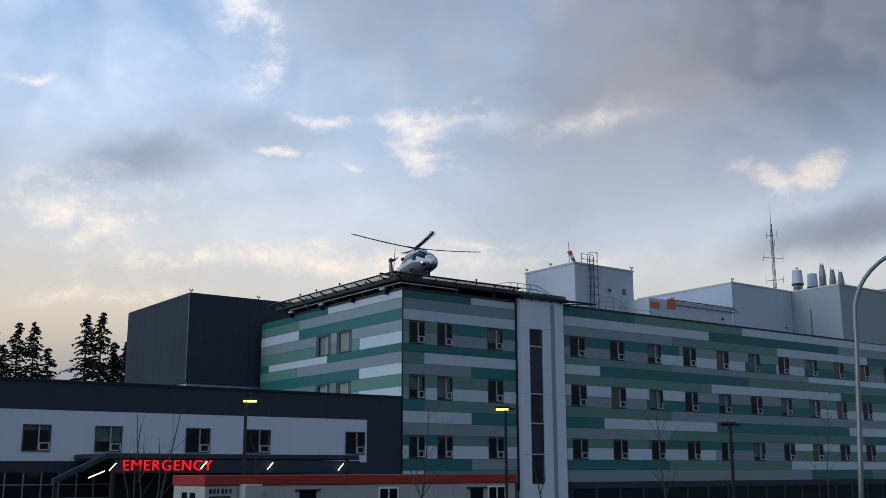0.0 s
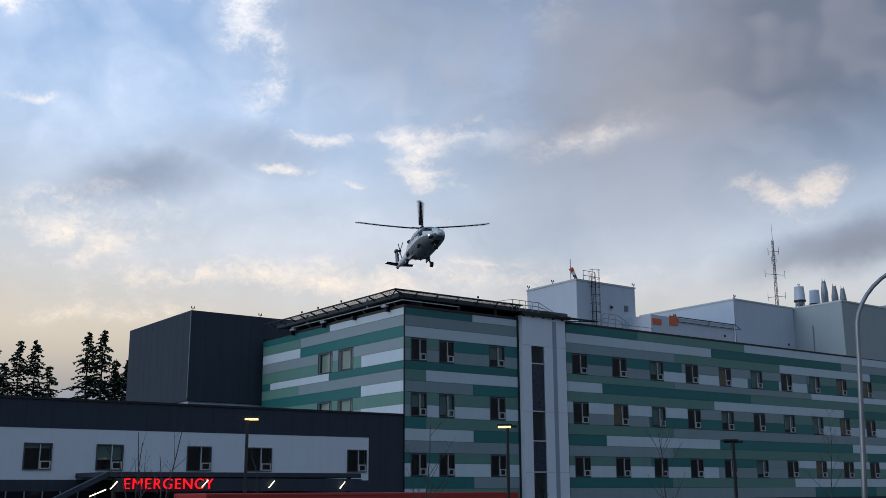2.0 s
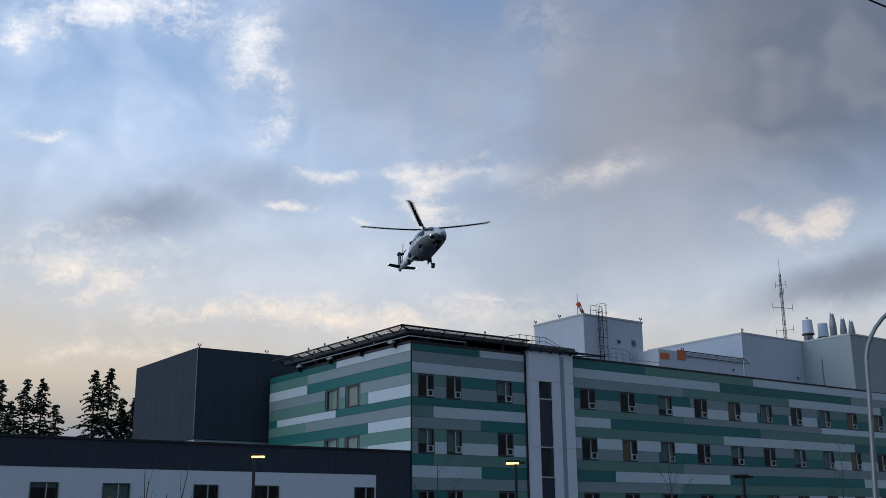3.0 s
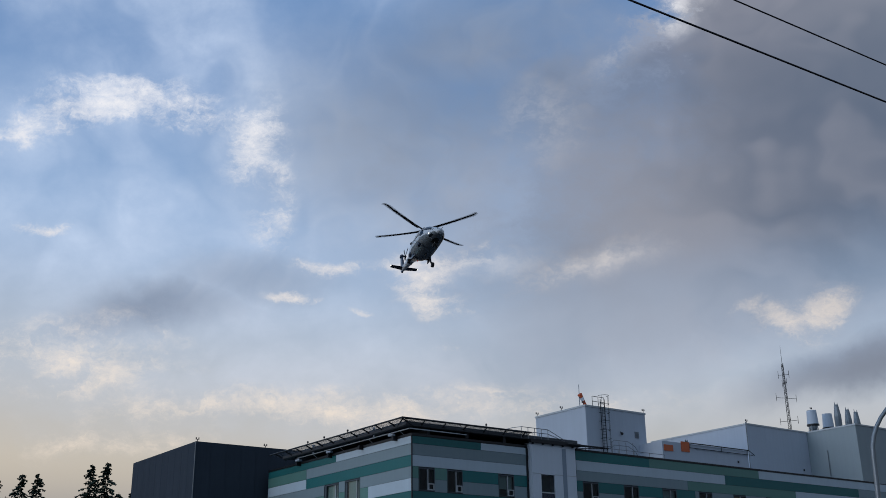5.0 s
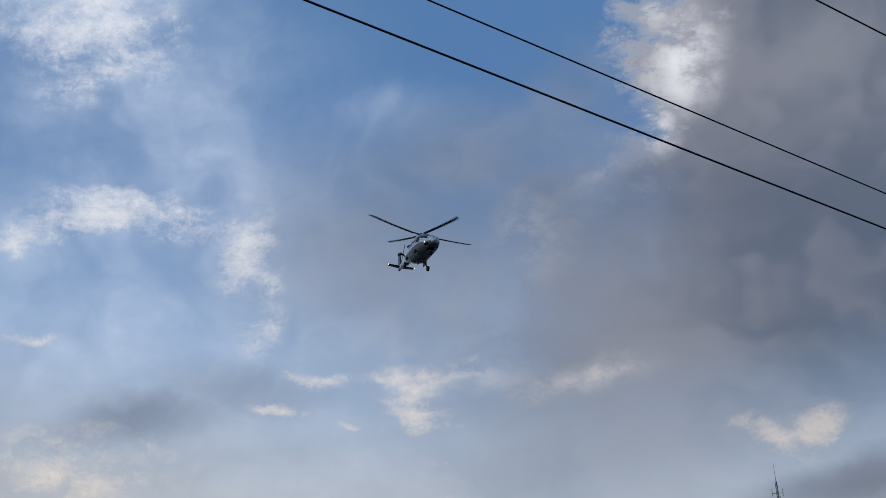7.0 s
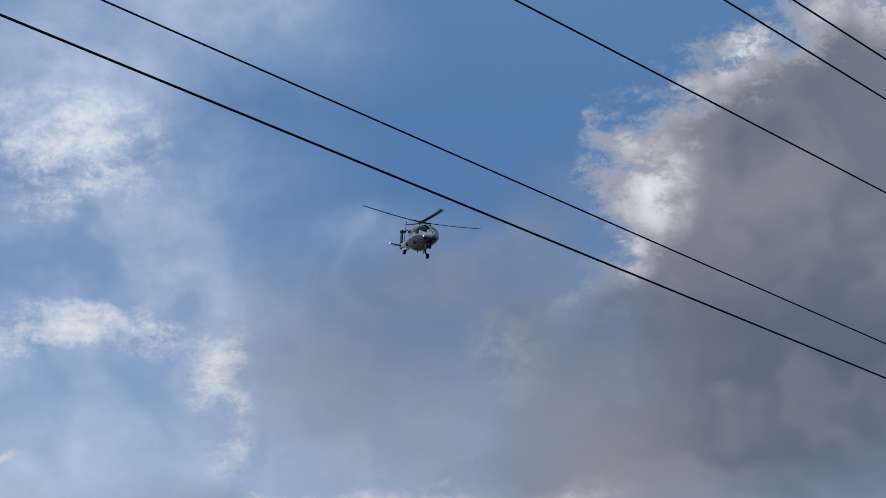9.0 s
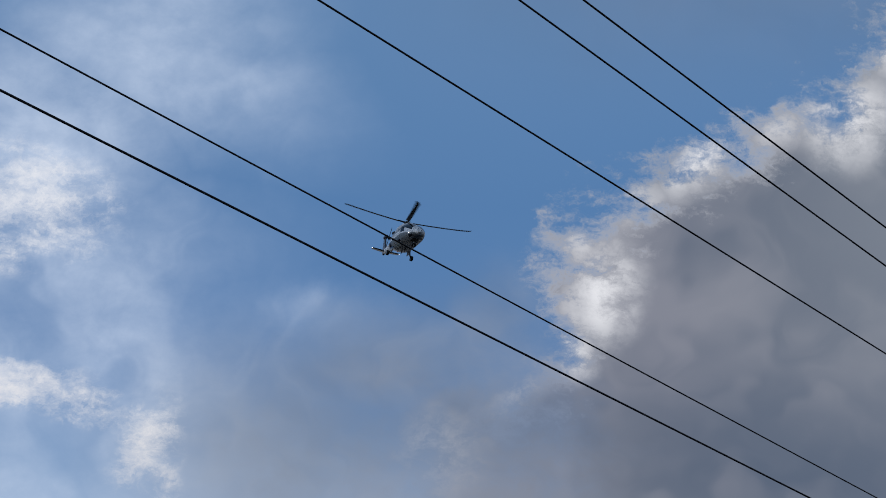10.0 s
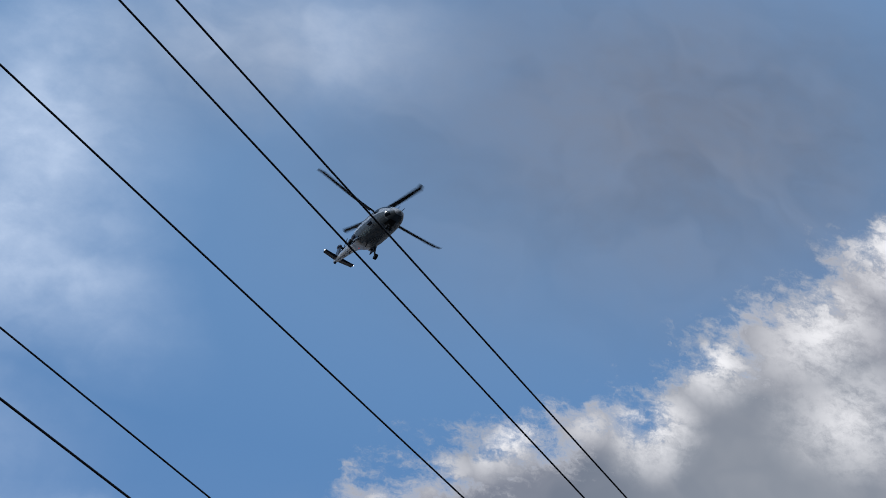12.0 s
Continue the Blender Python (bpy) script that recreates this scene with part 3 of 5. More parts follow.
LIT = {(7, 0): 1, (11, 0): 1, (12, 0): 1, (4, 1): 1, (11, 1): 1, (10, 2): 1, (14, 0): 1}
BLINDS = {(2, 0): 0.65, (5, 0): 0.68, (8, 0): 0.95, (0, 1): 0.6, (1, 1): 0.9, (5, 1): 0.9, (7, 1): 0.6, (9, 1): 0.8, (10, 1): 0.95, (10, 0): 0.95, (8, 2): 0.8, (13, 2): 0.9}
for r, (hi, lo) in enumerate(ROWS):
    for i, (w0, w1) in enumerate(WINS_A):
        hospital_window(w0, w1, hi, lo, True, hospital, BLINDS.get((i, r), 0), (i, r) in LIT)
for hi, lo in ROWS[:2]:
    for w0, w1 in WINS_B:
        hospital_window(w0, w1, hi, lo, False, hospital, 0.97, hopper=False)
# ground floor: dark plinth with glazing
bm = bmesh.new()
box_into(bm, 17.0, LENGTH, -0.12, -0.005, 0.0, 1.0)
box_into(bm, 17.0, LENGTH, -0.12, -0.005, 2.4, 2.94)
for i in range(24):
    box_into(bm, 17.0 + 2.9 * i, 17.3 + 2.9 * i, -0.12, -0.005, 1.0, 2.4)
part("ground_floor_cladding", bm, M_DARK, hospital)
for i in range(23):
    pane_part("shop_pane", 17.32 + 2.9 * i, 19.88 + 2.9 * i, -0.05, 1.0, 2.4, hospital)
for i, h in ((0, 1.1), (1, 0.8), (5, 0.5), (6, 0.7), (9, 1.0)):
    box_part("lit_room_blind", (17.6 + 2.9 * i, 19.3 + 2.9 * i, 0.9, 0.93, 2.35 - h, 2.35), M_LAMPLIT, hospital, "blind glowing in warm lamp light")
# corner trim
box_part("corner_trim", (-0.09, -0.005, -0.09, -0.005, 0, 17.62), M_BLACK, hospital)
box_part("corner_trim", (11.25, 11.42, -0.12, -0.005, 2.3, 17.62), M_BLACK, hospital)

# stair tower
tower = new("stair_tower")
tower.parent = hospital
bm = bmesh.new()
TW0, TW1 = 11.45, 16.3
for a, b in ((TW0, 12.40), (13.86, TW1)):
    box_into(bm, a, b, -0.55, -0.01, 0, 17.95)
box_into(bm, 12.40, 13.86, -0.55, -0.01, 15.5, 17.95)
box_into(bm, 12.40, 13.86, -0.55, -0.01, 0.0, 2.85)
part("tower_wall", bm, M_TOWER, tower, "pale metal stair tower")
box_part("cap_flashing", (TW0 - 0.03, TW1 + 0.03, -0.58, 0.3, 17.95, 18.02), M_FRAME, tower)
box_part("groove", (14.79, 15.22, -0.575, -0.555, 0, 17.75), M_GROOVE, tower, "blue-grey recessed channel")
for z0, z1, dark in ((14.1, 15.5, 0), (10.15, 14.0, 1), (7.75, 10.05, 0), (5.25, 7.65, 1), (2.86, 5.15, 0)):
    if dark:
        box_part("dark_panel", (12.42, 13.84, -0.45, -0.40, z0, z1), M_NAVY, tower)
    else:
        pane_part("pane", 12.42, 13.84, -0.44, z0, z1, tower)
        box_part("jamb", (12.42, 12.47, -0.46, -0.35, z0, z1), M_FRAME_DARK, tower)
for z in (14.0, 10.06, 7.66, 5.16):
    box_part("transom", (12.41, 13.85, -0.5, -0.35, z, z + 0.10), M_FRAME, tower)
for z in (15.52, 10.06, 5.16):
    box_part("joint_strip", (TW0, 12.39, -0.562, -0.552, z, z + 0.05), M_FRAME, tower)
    box_part("joint_strip", (13.87, 14.78, -0.562, -0.552, z, z + 0.05), M_FRAME, tower)
    box_part("joint_strip", (15.23, TW1, -0.562, -0.552, z, z + 0.05), M_FRAME, tower)
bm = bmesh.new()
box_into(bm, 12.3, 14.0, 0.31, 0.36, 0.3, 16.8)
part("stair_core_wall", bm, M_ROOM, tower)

# ---- penthouses on the roof ----


def penthouse(name, x0, x1, y0, y1, top, mat, label):
    base = new(name)
    base.parent = hospital
    bm = bmesh.new()
    box_into(bm, x0, x1, y0, y1, 17.2, top, bevel=0.03)
    part("wall_block", bm, mat, base, label)
    bm = bmesh.new()
    for d in ((x0 - .06, x1 + .06, y0 - .06, y0 + .1), (x0 - .06, x1 + .06, y1 - .1, y1 + .06), (x0 - .06, x0 + .1, y0 + .1, y1 - .1), (x1 - .1, x1 + .06, y0 + .1, y1 - .1)):
        box_into(bm, *d, top - 0.12, top + 0.05)
    part("edge_flashing", bm, M_FRAME, base)
    bm = bmesh.new()
    n = int((x1 - x0) / 1.5)
    for i in range(1, n):
        x = x0 + (x1 - x0) * i / n
        box_into(bm, x - 0.006, x + 0.006, y0 - 0.004, y0 + 0.01, 17.2, top - 0.15)
    n = int((y1 - y0) / 1.5)
    for i in range(1, n):
        y = y0 + (y1 - y0) * i / n
        box_into(bm, x0 - 0.004, x0 + 0.01, y - 0.006, y + 0.006, 17.2, top - 0.15)
    tagged(part("panel_joints", bm, mat, base), kind="stuff")
    return base


lift = penthouse("lift_penthouse", 26.0, 34.3, 8.0, 15.4, 24.12, M_PENT, "pale metal lift housing on the roof")
plant_a = penthouse("plant_penthouse", 50.4, 61.2, 8.0, 22.3, 24.66, M_PENT, "pale metal plant room on the roof")
plant_b = penthouse("rear_plant_penthouse", 61.22, 84.0, 1.6, 22.3, 24.66, M_PENT_DARK, "grey-green metal plant room on the roof")

# low white step with orange openings beside the plant room
bm = bmesh.new()
box_into(bm, 33.2, 50.3, 5.0, 14.0, 17.2, 18.62)
box_into(bm, 33.2, 46.2, 5.0, 12.0, 18.62, 20.85)
part("roof_step", bm, M_PENT, plant_a)

# ---- wing with the emergency entrance ----
wing = thing("emergency_wing", SITE, "two-storey charcoal wing with a white window band", "building")
WING_WINS = [(-27.4, -25.85), (-23.05, -21.45), (-17.1, -15.5), (-12.85, -11.05), (-4.9, -3.35)]
WW = [(-45.4, -43.9), (-39.6, -38.0), (-33.7, -32.1)] + WING_WINS
bm = bmesh.new()
W_LO, W_HI = 5.1, 6.7
box_into(bm, -52, -0.02, 0.0, 0.3, 7.6, 9.3)
box_into(bm, -52, -0.02, 0.0, 0.3, 0.0, 4.52)
box_into(bm, -3.1, -0.02, 0.0, 0.3, 4.52, 7.6)
part("charcoal_wall", bm, M_DARK, wing)
bm = bmesh.new()
box_into(bm, -52, -3.12, 0.02, 0.3, W_HI, 7.59)
box_into(bm, -52, -3.12, 0.02, 0.3, 4.53, W_LO)
a = -52
for w0, w1 in WW:
    box_into(bm, a, w0, 0.02, 0.3, W_LO, W_HI)
    a = w1
box_into(bm, a, -3.12, 0.02, 0.3, W_LO, W_HI)
part("white_wall", bm, M_WHITE, wing)
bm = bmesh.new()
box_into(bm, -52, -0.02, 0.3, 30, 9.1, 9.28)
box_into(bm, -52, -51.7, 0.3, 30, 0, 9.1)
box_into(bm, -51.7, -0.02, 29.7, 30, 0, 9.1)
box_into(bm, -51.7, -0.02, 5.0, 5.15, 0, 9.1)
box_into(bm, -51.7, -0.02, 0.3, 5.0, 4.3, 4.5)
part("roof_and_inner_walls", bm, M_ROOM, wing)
box_part("parapet_cap", (-52.05, 0.0, -0.06, 0.4, 9.3, 9.44), M_BLACK, wing)
bm = bmesh.new()
for i in range(33):
    x = -50 + 1.5 * i
    box_into(bm, x, x + 0.02, -0.012, -0.001, 7.63, 9.19)
tagged(part("cladding_joints", bm, M_DARK, wing), kind="stuff")
for i, (w0, w1) in enumerate(WW):
    win = hospital_window(w0, w1, W_HI, W_LO, True, wing, 0.6 if i == 4 else (0.2 if i == 3 else 0))
    win.location.y = 0.03
# dark theatre block standing on the wing
block = thing("dark_roof_block", SITE, "tall windowless charcoal metal block on the wing roof", "building")
bm = bmesh.new()
box_into(bm, -7.16, 12.0, 24.2, 39.9, 11.75, 20.05, bevel=0.03)
part("wall_block", bm, M_DARK, block)
box_part("pale_base", (-7.0, 12.0, 24.4, 39.5, 9.27, 11.74), M_PENT, block)
bm = bmesh.new()
for i in range(1, 12):
    box_into(bm, -7.16 + 1.5 * i, -7.14 + 1.5 * i, 24.188, 24.198, 12, 20.0)
for i in range(1, 10):
    box_into(bm, -7.168, -7.162, 24.2 + 1.57 * i, 24.22 + 1.57 * i, 12, 20.0)
tagged(part("panel_joints", bm, M_DARK, block), kind="stuff")
box_part("edge_flashing", (-7.22, -7.16, 24.14, 24.2, 12, 20.05), M_STEEL, block)

# entrance canopy
canopy = thing("entrance_canopy", SITE, "dark flat canopy over the emergency entrance", "canopy")
bm = bmesh.new()
box_into(bm, -24.3, -7.5, -6.0, -0.01, 4.62, 4.92, bevel=0.03)
part("roof_slab", bm, M_DARK, canopy)
bm = bmesh.new()
vs = [bm.verts.new(p) for p in ((-24.32, -6.0, 4.62), (-24.32, -6.0, 4.92), (-27.2, -6.0, 3.5), (-27.2, -6.0, 3.2), (-24.32, -5.45, 4.62), (-24.32, -5.45, 4.92), (-27.2, -5.45, 3.5), (-27.2, -5.45, 3.2))]
for f in ((0, 1, 2, 3), (4, 7, 6, 5), (1, 5, 6, 2), (0, 3, 7, 4), (3, 2, 6, 7), (0, 4, 5, 1)):
    bm.faces.new([vs[k] for k in f])
part("sloping_end", bm, M_DARK, canopy)
bm = bmesh.new()
for x, y in ((-23.8, -5.6), (-8.2, -5.6), (-27.0, -5.6)):
    tube_into(bm, (x, y, 0), (x, y, 4.62 if x > -25 else 3.3), 0.14)
part("column", bm, M_BLACK, canopy)
for x, z in ((-24.25, 3.95), (-18.75, 4.05), (-14.35, 4.0), (-9.25, 3.95)):
    bm = bmesh.new()
    tube_into(bm, (x, -6.22, z), (x + 0.38, -6.22, z + 0.42), 0.028, n=6)
    part("strip_light", bm, M_STRIP, canopy, "narrow glowing strip light")
bm = bmesh.new()
tube_into(bm, (-25.4, -6.22, 3.55), (-24.5, -6.22, 3.92), 0.028, n=6)
part("strip_light", bm, M_STRIP, canopy, "narrow glowing strip light")

# glazed entrance under the canopy
entrance = thing("entrance_glazing", SITE, "glazed entrance screen with pale aluminium mullions", "entrance")
box_part("glass_screen", (-29.4, -22.0, -0.10, -0.02, 0.0, 3.85), M_HGLASS, entrance)
for i in range(8):
    box_part("mullion", (-29.4 + 1.05 * i, -29.32 + 1.05 * i, -0.16, -0.104, 0.0, 3.85), M_STEEL, entrance)
for z in (2.3, 3.1):
    box_part("transom", (-29.31, -22.0, -0.15, -0.104, z, z + 0.07), M_STEEL, entrance)

# sign
curve = bpy.data.curves.new("sign_text", "FONT")
curve.body, curve.size, curve.extrude, curve.offset = "EMERGENCY", 0.92, 0.05, -0.006
curve.space_character = 1.14
curve.align_x = "LEFT"
tmp = new("sign_tmp", curve)
dg = bpy.context.evaluated_depsgraph_get()
sign_mesh = bpy.data.meshes.new_from_object(tmp.evaluated_get(dg))
bpy.data.objects.remove(tmp)
wide = max(v.co.x for v in sign_mesh.vertices)
sign_mesh.transform(Matrix.Diagonal((5.5 / wide, 0.95, 1, 1)))
sign_mesh.materials.clear()
sign_mesh.materials.append(M_SIGN)
sign = thing("emergency_sign", at_site(-23.5, -6.12, 3.95), "glowing red letters on a dark beam under the canopy", "sign")
letters = new("letters", sign_mesh)
letters.parent, letters.matrix_basis = sign, pose(0, 0, 0, 90, 0, 0)
box_part("beam", (-0.3, 16.0, 0.08, 0.4, -0.15, 0.61), M_DARK, sign)

# ================= things on the roof =================


def helipad():
    pad = thing("rooftop_helipad", SITE, "dark steel rooftop helicopter deck with an outrigged safety net", "helipad")
    X0, Y0, X1, Y1, Z = -0.75, -0.3, 16.9, 19.6, 18.64
    bm = bmesh.new()
    box_into(bm, X0, X1, Y0, Y1, Z - 0.35, Z, bevel=0.04)
    part("deck", bm, M_DECK, pad)
    bm = bmesh.new()
    for x in (1.5, 5.2, 9.0, 12.6, 16.2):
        box_into(bm, x - 0.15, x + 0.15, Y0 + 0.2, Y1 - 0.2, Z - 0.8, Z - 0.36)
    for y in (2.0, 7.0, 12.0, 17.5):
        box_into(bm, X0 + 0.3, X1 - 0.3, y - 0.12, y + 0.12, Z - 1.15, Z - 0.81)
    part("deck_beam", bm, M_PAD, pad)
    bm = bmesh.new()
    for x in (1.5, 5.2, 9.0, 12.6, 16.2):
        for y in (2.0, 7.0, 12.0, 17.5):
            tube_into(bm, (x, y, 17.15), (x, y, Z - 1.1), 0.14)
    part("column", bm, M_PAD, pad)
    OX, OY, OZ = -1.5, -0.95, 18.72         # outer corner of the net

    def bracket(a, b, c):
        bm = bmesh.new()
        tube_into(bm, a, b, 0.055, n=6)
        tube_into(bm, c, b, 0.04, n=6)
        part("net_bracket", bm, M_PAD, pad)
    for i in range(7):
        x = OX + 0.1 + i * 2.0
        bracket((x + 0.2, Y0, Z - 0.1), (x, OY, OZ), (x + 0.2, Y0 + 0.5, Z - 0.4))
    for i in range(12):
        y = OY + 0.2 + i * 1.85
        bracket((X0, y + 0.2, Z - 0.1), (OX, y, OZ), (X0 + 0.5, y + 0.2, Z - 0.4))
    bm = bmesh.new()
    sweep_into(bm, [(OX, 20.6, OZ), (OX, OY, OZ), (11.2, OY, OZ)], 0.07, 6)
    part("outer_rail", bm, M_PAD, pad)
    bm = bmesh.new()
    for k in range(1, 9):
        f = k / 9.0
        x, y, z = OX + (X0 - OX) * f, OY + (Y0 - OY) * f, OZ + (Z - 0.12 - OZ) * f
        sweep_into(bm, [(x, 20.4, z), (x, y, z), (11.2, y, z)], 0.014, 4)
    for i in range(64):
        x = OX + 0.2 * i
        tube_into(bm, (x, OY, OZ), (x, Y0, Z - 0.12), 0.007, n=4)
    for i in range(104):
        y = OY + 0.2 * i
        tube_into(bm, (OX, y, OZ), (X0, y, Z - 0.12), 0.007, n=4)
    tagged(part("safety_net", bm, M_PAD, pad), kind="stuff")
    # pale pipe lower down
    bm = bmesh.new()
    sweep_into(bm, [(-0.45, 17.4, 18.12), (-0.45, -0.35, 18.08), (5.0, -0.35, 18.06)], 0.045, 6)
    for y in (1.0, 5.5, 10, 14.5):
        tube_into(bm, (-0.45, y, 18.1), (0.05, y, 17.75), 0.03, n=5)
    part("lower_rail", bm, M_FRAME, pad)
    for y in (17.2, 11.8, 2.2):
        bm = bmesh.new()
        box_into(bm, -0.55, -0.25, y - 0.35, y + 0.35, 17.84, 18.02, bevel=0.04)
        part("flood_light", bm, M_PENT, pad, "pale box flood light")
    for y in (14.4, 4.6):
        bm = bmesh.new()
        tube_into(bm, (-0.5, y, 18.1), (-0.5, y, 18.75), 0.05, n=6)
        ball_into(bm, (-0.5, y, 18.8), 0.12)
        part("edge_lamp", bm, M_PENT, pad, "white perimeter lamp on a short stem")
    for x, y in ((OX, 13.6), (OX, 10.8), (OX, 7.0), (6.5, OY)):
        bm = bmesh.new()
        tube_into(bm, (x, y, OZ), (x, y, OZ + 0.16), 0.03, n=5)
        tube_into(bm, (x, y, OZ + 0.14), (x, y, OZ + 0.28), 0.09, 0.07, n=8)
        part("perimeter_light", bm, M_BLACK, pad)
    # stair landing with handrails
    bm = bmesh.new()
    box_into(bm, 11.3, 16.8, -0.75, -0.31, 18.02, 18.3)
    for k in range(5):
        box_into(bm, 11.5 + 1.1 * k, 11.62 + 1.1 * k, -0.72, -0.35, 17.9, 18.02)
    part("landing", bm, M_PAD, pad)
    bm = bmesh.new()
    for h in (0.36, 0.72):
        sweep_into(bm, [(10.5, -0.5, 18.5 + h), (13.4, -0.5, 18.5 + h), (15.2, -0.5, 18.3 + 0.3 * h)], 0.028, 5)
        sweep_into(bm, [(10.5, -0.5, 18.5 + h), (10.2, 0.2, 18.5 + h), (10.2, 1.6, 18.5 + h)], 0.028, 5)
        sweep_into(bm, [(11.4, 1.6, 18.62 + h), (14.2, 1.6, 18.62 + h)], 0.028, 5)
    for i in range(5):
        x = 10.5 + 0.72 * i
        tube_into(bm, (x, -0.5, 18.3), (x, -0.5, 19.24), 0.03, n=5)
        tube_into(bm, (x + 0.9, 1.6, 18.5), (x + 0.9, 1.6, 19.36), 0.03, n=5)
    part("handrail", bm, M_STEEL, pad)
    bm = bmesh.new()
    tube_into(bm, (15.2, -0.9, 18.16), (19.9, -0.9, 18.16), 0.06, n=6)
    tube_into(bm, (16.6, -0.3, 17.95), (19.9, -0.9, 18.14), 0.045, n=6)
    tube_into(bm, (16.8, 0.6, 18.35), (19.9, -0.9, 18.16), 0.045, n=6)
    tube_into(bm, (18.0, -0.9, 18.16), (18.2, -0.2, 18.1), 0.035, n=6)
    part("outrigger", bm, M_PAD, pad)
    return pad


helipad()


def beacon(x, y, z):
    """Small double obstruction lamp on a stalk."""
    b = thing("obstruction_light", at_site(x, y, z), "small red obstruction lamp on a short stalk", "lamp", "obstruction lights")
    bm = bmesh.new()
    tube_into(bm, (0, 0, 0), (0, 0, 0.24), 0.03, n=6)
    tube_into(bm, (-0.13, 0, 0.24), (0.13, 0, 0.24), 0.025, n=6)
    part("stalk", bm, M_BLACK, b)
    for s in (-0.13, 0.13):
        bm = bmesh.new()
        tube_into(bm, (s, 0, 0.22), (s, 0, 0.42), 0.06, 0.045, n=8)
        part("lamp_body", bm, M_BLACK, b)
    return b


for p in ((-6.9, 24.5, 20.04), (0.0, 24.6, 20.04), (26.05, 15.2, 24.17), (26.05, 11.5, 24.17), (34.15, 8.05, 24.17), (50.5, 8.05, 24.71), (26.05, 8.3, 24.17), (37.0, 5.2, 20.86), (65.6, 10.0, 27.99), (72.0, 1.75, 24.66)):
    beacon(*p)

# roof railing behind the coping
rail = thing("roof_railing", SITE, "thin galvanised guard rail along the roof edge", "railing")
bm = bmesh.new()
for h in (0.45, 0.95):
    tube_into(bm, (16.9, 1.0, 17.62 + h), (29.0, 1.0, 17.62 + h), 0.025, n=5)
part("rail", bm, M_STEEL, rail)
for i in range(7):
    bm = bmesh.new()
    tube_into(bm, (17.0 + 2.0 * i, 1.0, 17.15), (17.0 + 2.0 * i, 1.0, 18.6), 0.028, n=5)
    part("post", bm, M_STEEL, rail)

# bent guard rail round the roof hatch
hatch = thing("hatch_guard_rail", SITE, "bent galvanised guard rail round a roof hatch", "railing")
bm = bmesh.new()
for z in (19.3, 19.75):
    sweep_into(bm, [(24.2, 3.0, z - 0.2), (24.6, 3.0, z + 0.1), (26.4, 3.0, z + 0.1), (27.3, 3.0, z - 0.3), (27.6, 3.0, z - 0.7)], 0.028, 5)
part("rail", bm, M_STEEL, hatch)
for x in (24.3, 25.2, 26.1, 27.0):
    bm = bmesh.new()
    tube_into(bm, (x, 3.0, 17.15), (x, 3.0, 19.75), 0.028, n=5)
    part("post", bm, M_STEEL, hatch)

# caged ladder on the lift housing
ladder = thing("caged_ladder", at_site(27.9, 8.0, 17.2), "dark steel caged ladder on the lift housing", "ladder")
bm = bmesh.new()
for x in (0, 0.55):
    tube_into(bm, (x, -0.2, 0), (x, -0.2, 7.7), 0.04, n=6)
part("stile", bm, M_PAD, ladder)
for i in range(24):
    bm = bmesh.new()
    tube_into(bm, (0, -0.2, 0.3 + 0.3 * i), (0.55, -0.2, 0.3 + 0.3 * i), 0.018, n=5)
    part("rung", bm, M_PAD, ladder)
for i in range(9):
    bm = bmesh.new()
    z = 1.2 + i * 0.85
    sweep_into(bm, [(0.275 + 0.55 * math.cos(a), -0.2 - 0.75 * abs(math.sin(a)), z) for a in (math.pi, 2.6, 2.1, 1.57, 1.04, 0.54, 0)], 0.022, 4)
    part("cage_hoop", bm, M_PAD, ladder)
bm = bmesh.new()
for a in (2.6, 1.57, 0.54):
    x, y = 0.275 + 0.55 * math.cos(a), -0.2 - 0.75 * abs(math.sin(a))
    tube_into(bm, (x, y, 1.2), (x, y, 8.0), 0.02, n=4)
part("cage_bar", bm, M_PAD, ladder)
bm = bmesh.new()
for x in (-0.6, 0.2, 1.0):
    tube_into(bm, (x, 0.3, 6.9), (x, 0.3, 8.0), 0.03, n=5)
for z in (7.5, 8.0):
    tube_into(bm, (-0.6, 0.3, z), (1.0, 0.3, z), 0.028, n=5)
part("top_rail", bm, M_PAD, ladder)

# louvres, lamps and a vent pipe on the housings
bm = bmesh.new()
for i in range(7):
    box_into(bm, 32.6, 33.15, 7.93, 7.99, 21.5 + 0.09 * i, 21.55 + 0.09 * i)
part("louvre", bm, M_STEEL, lift)
bm = bmesh.new()
box_into(bm, 29.6, 31.4, 7.95, 7.99, 18.5, 20.4, bevel=0.01)
part("access_door", bm, M_PENT, lift)
bm = bmesh.new()
ball_into(bm, (30.6, 7.78, 21.7), 0.15)
tube_into(bm, (30.6, 7.75, 21.7), (30.6, 7.98, 21.9), 0.05, n=6)
part("wall_lamp", bm, M_BLACK, lift)
bm = bmesh.new()
tube_into(bm, (61.1, 5.5, 18.6), (61.1, 5.5, 22.2), 0.05, n=6)
box_into(bm, 60.8, 61.2, 5.5, 6.0, 18.5, 18.9)
part("drain_pipe", bm, M_STEEL, plant_b)
bm = bmesh.new()
for i in range(5):
    box_into(bm, 59.2 - 0.0, 61.0, 7.9, 7.99, 18.4 + 0.12 * i, 18.46 + 0.12 * i)
part("louvre", bm, M_STEEL, plant_a)
for p in ((44.5, 4.93, 19.6), (44.5, 4.93, 18.7), (59.8, 7.93, 20.2)):
    bm = bmesh.new()
    box_into(bm, p[0] - .12, p[0] + .12, p[1], p[1] + 0.06, p[2] - .12, p[2] + .12, bevel=0.02)
    part("wall_light", bm, M_BLACK, plant_a)
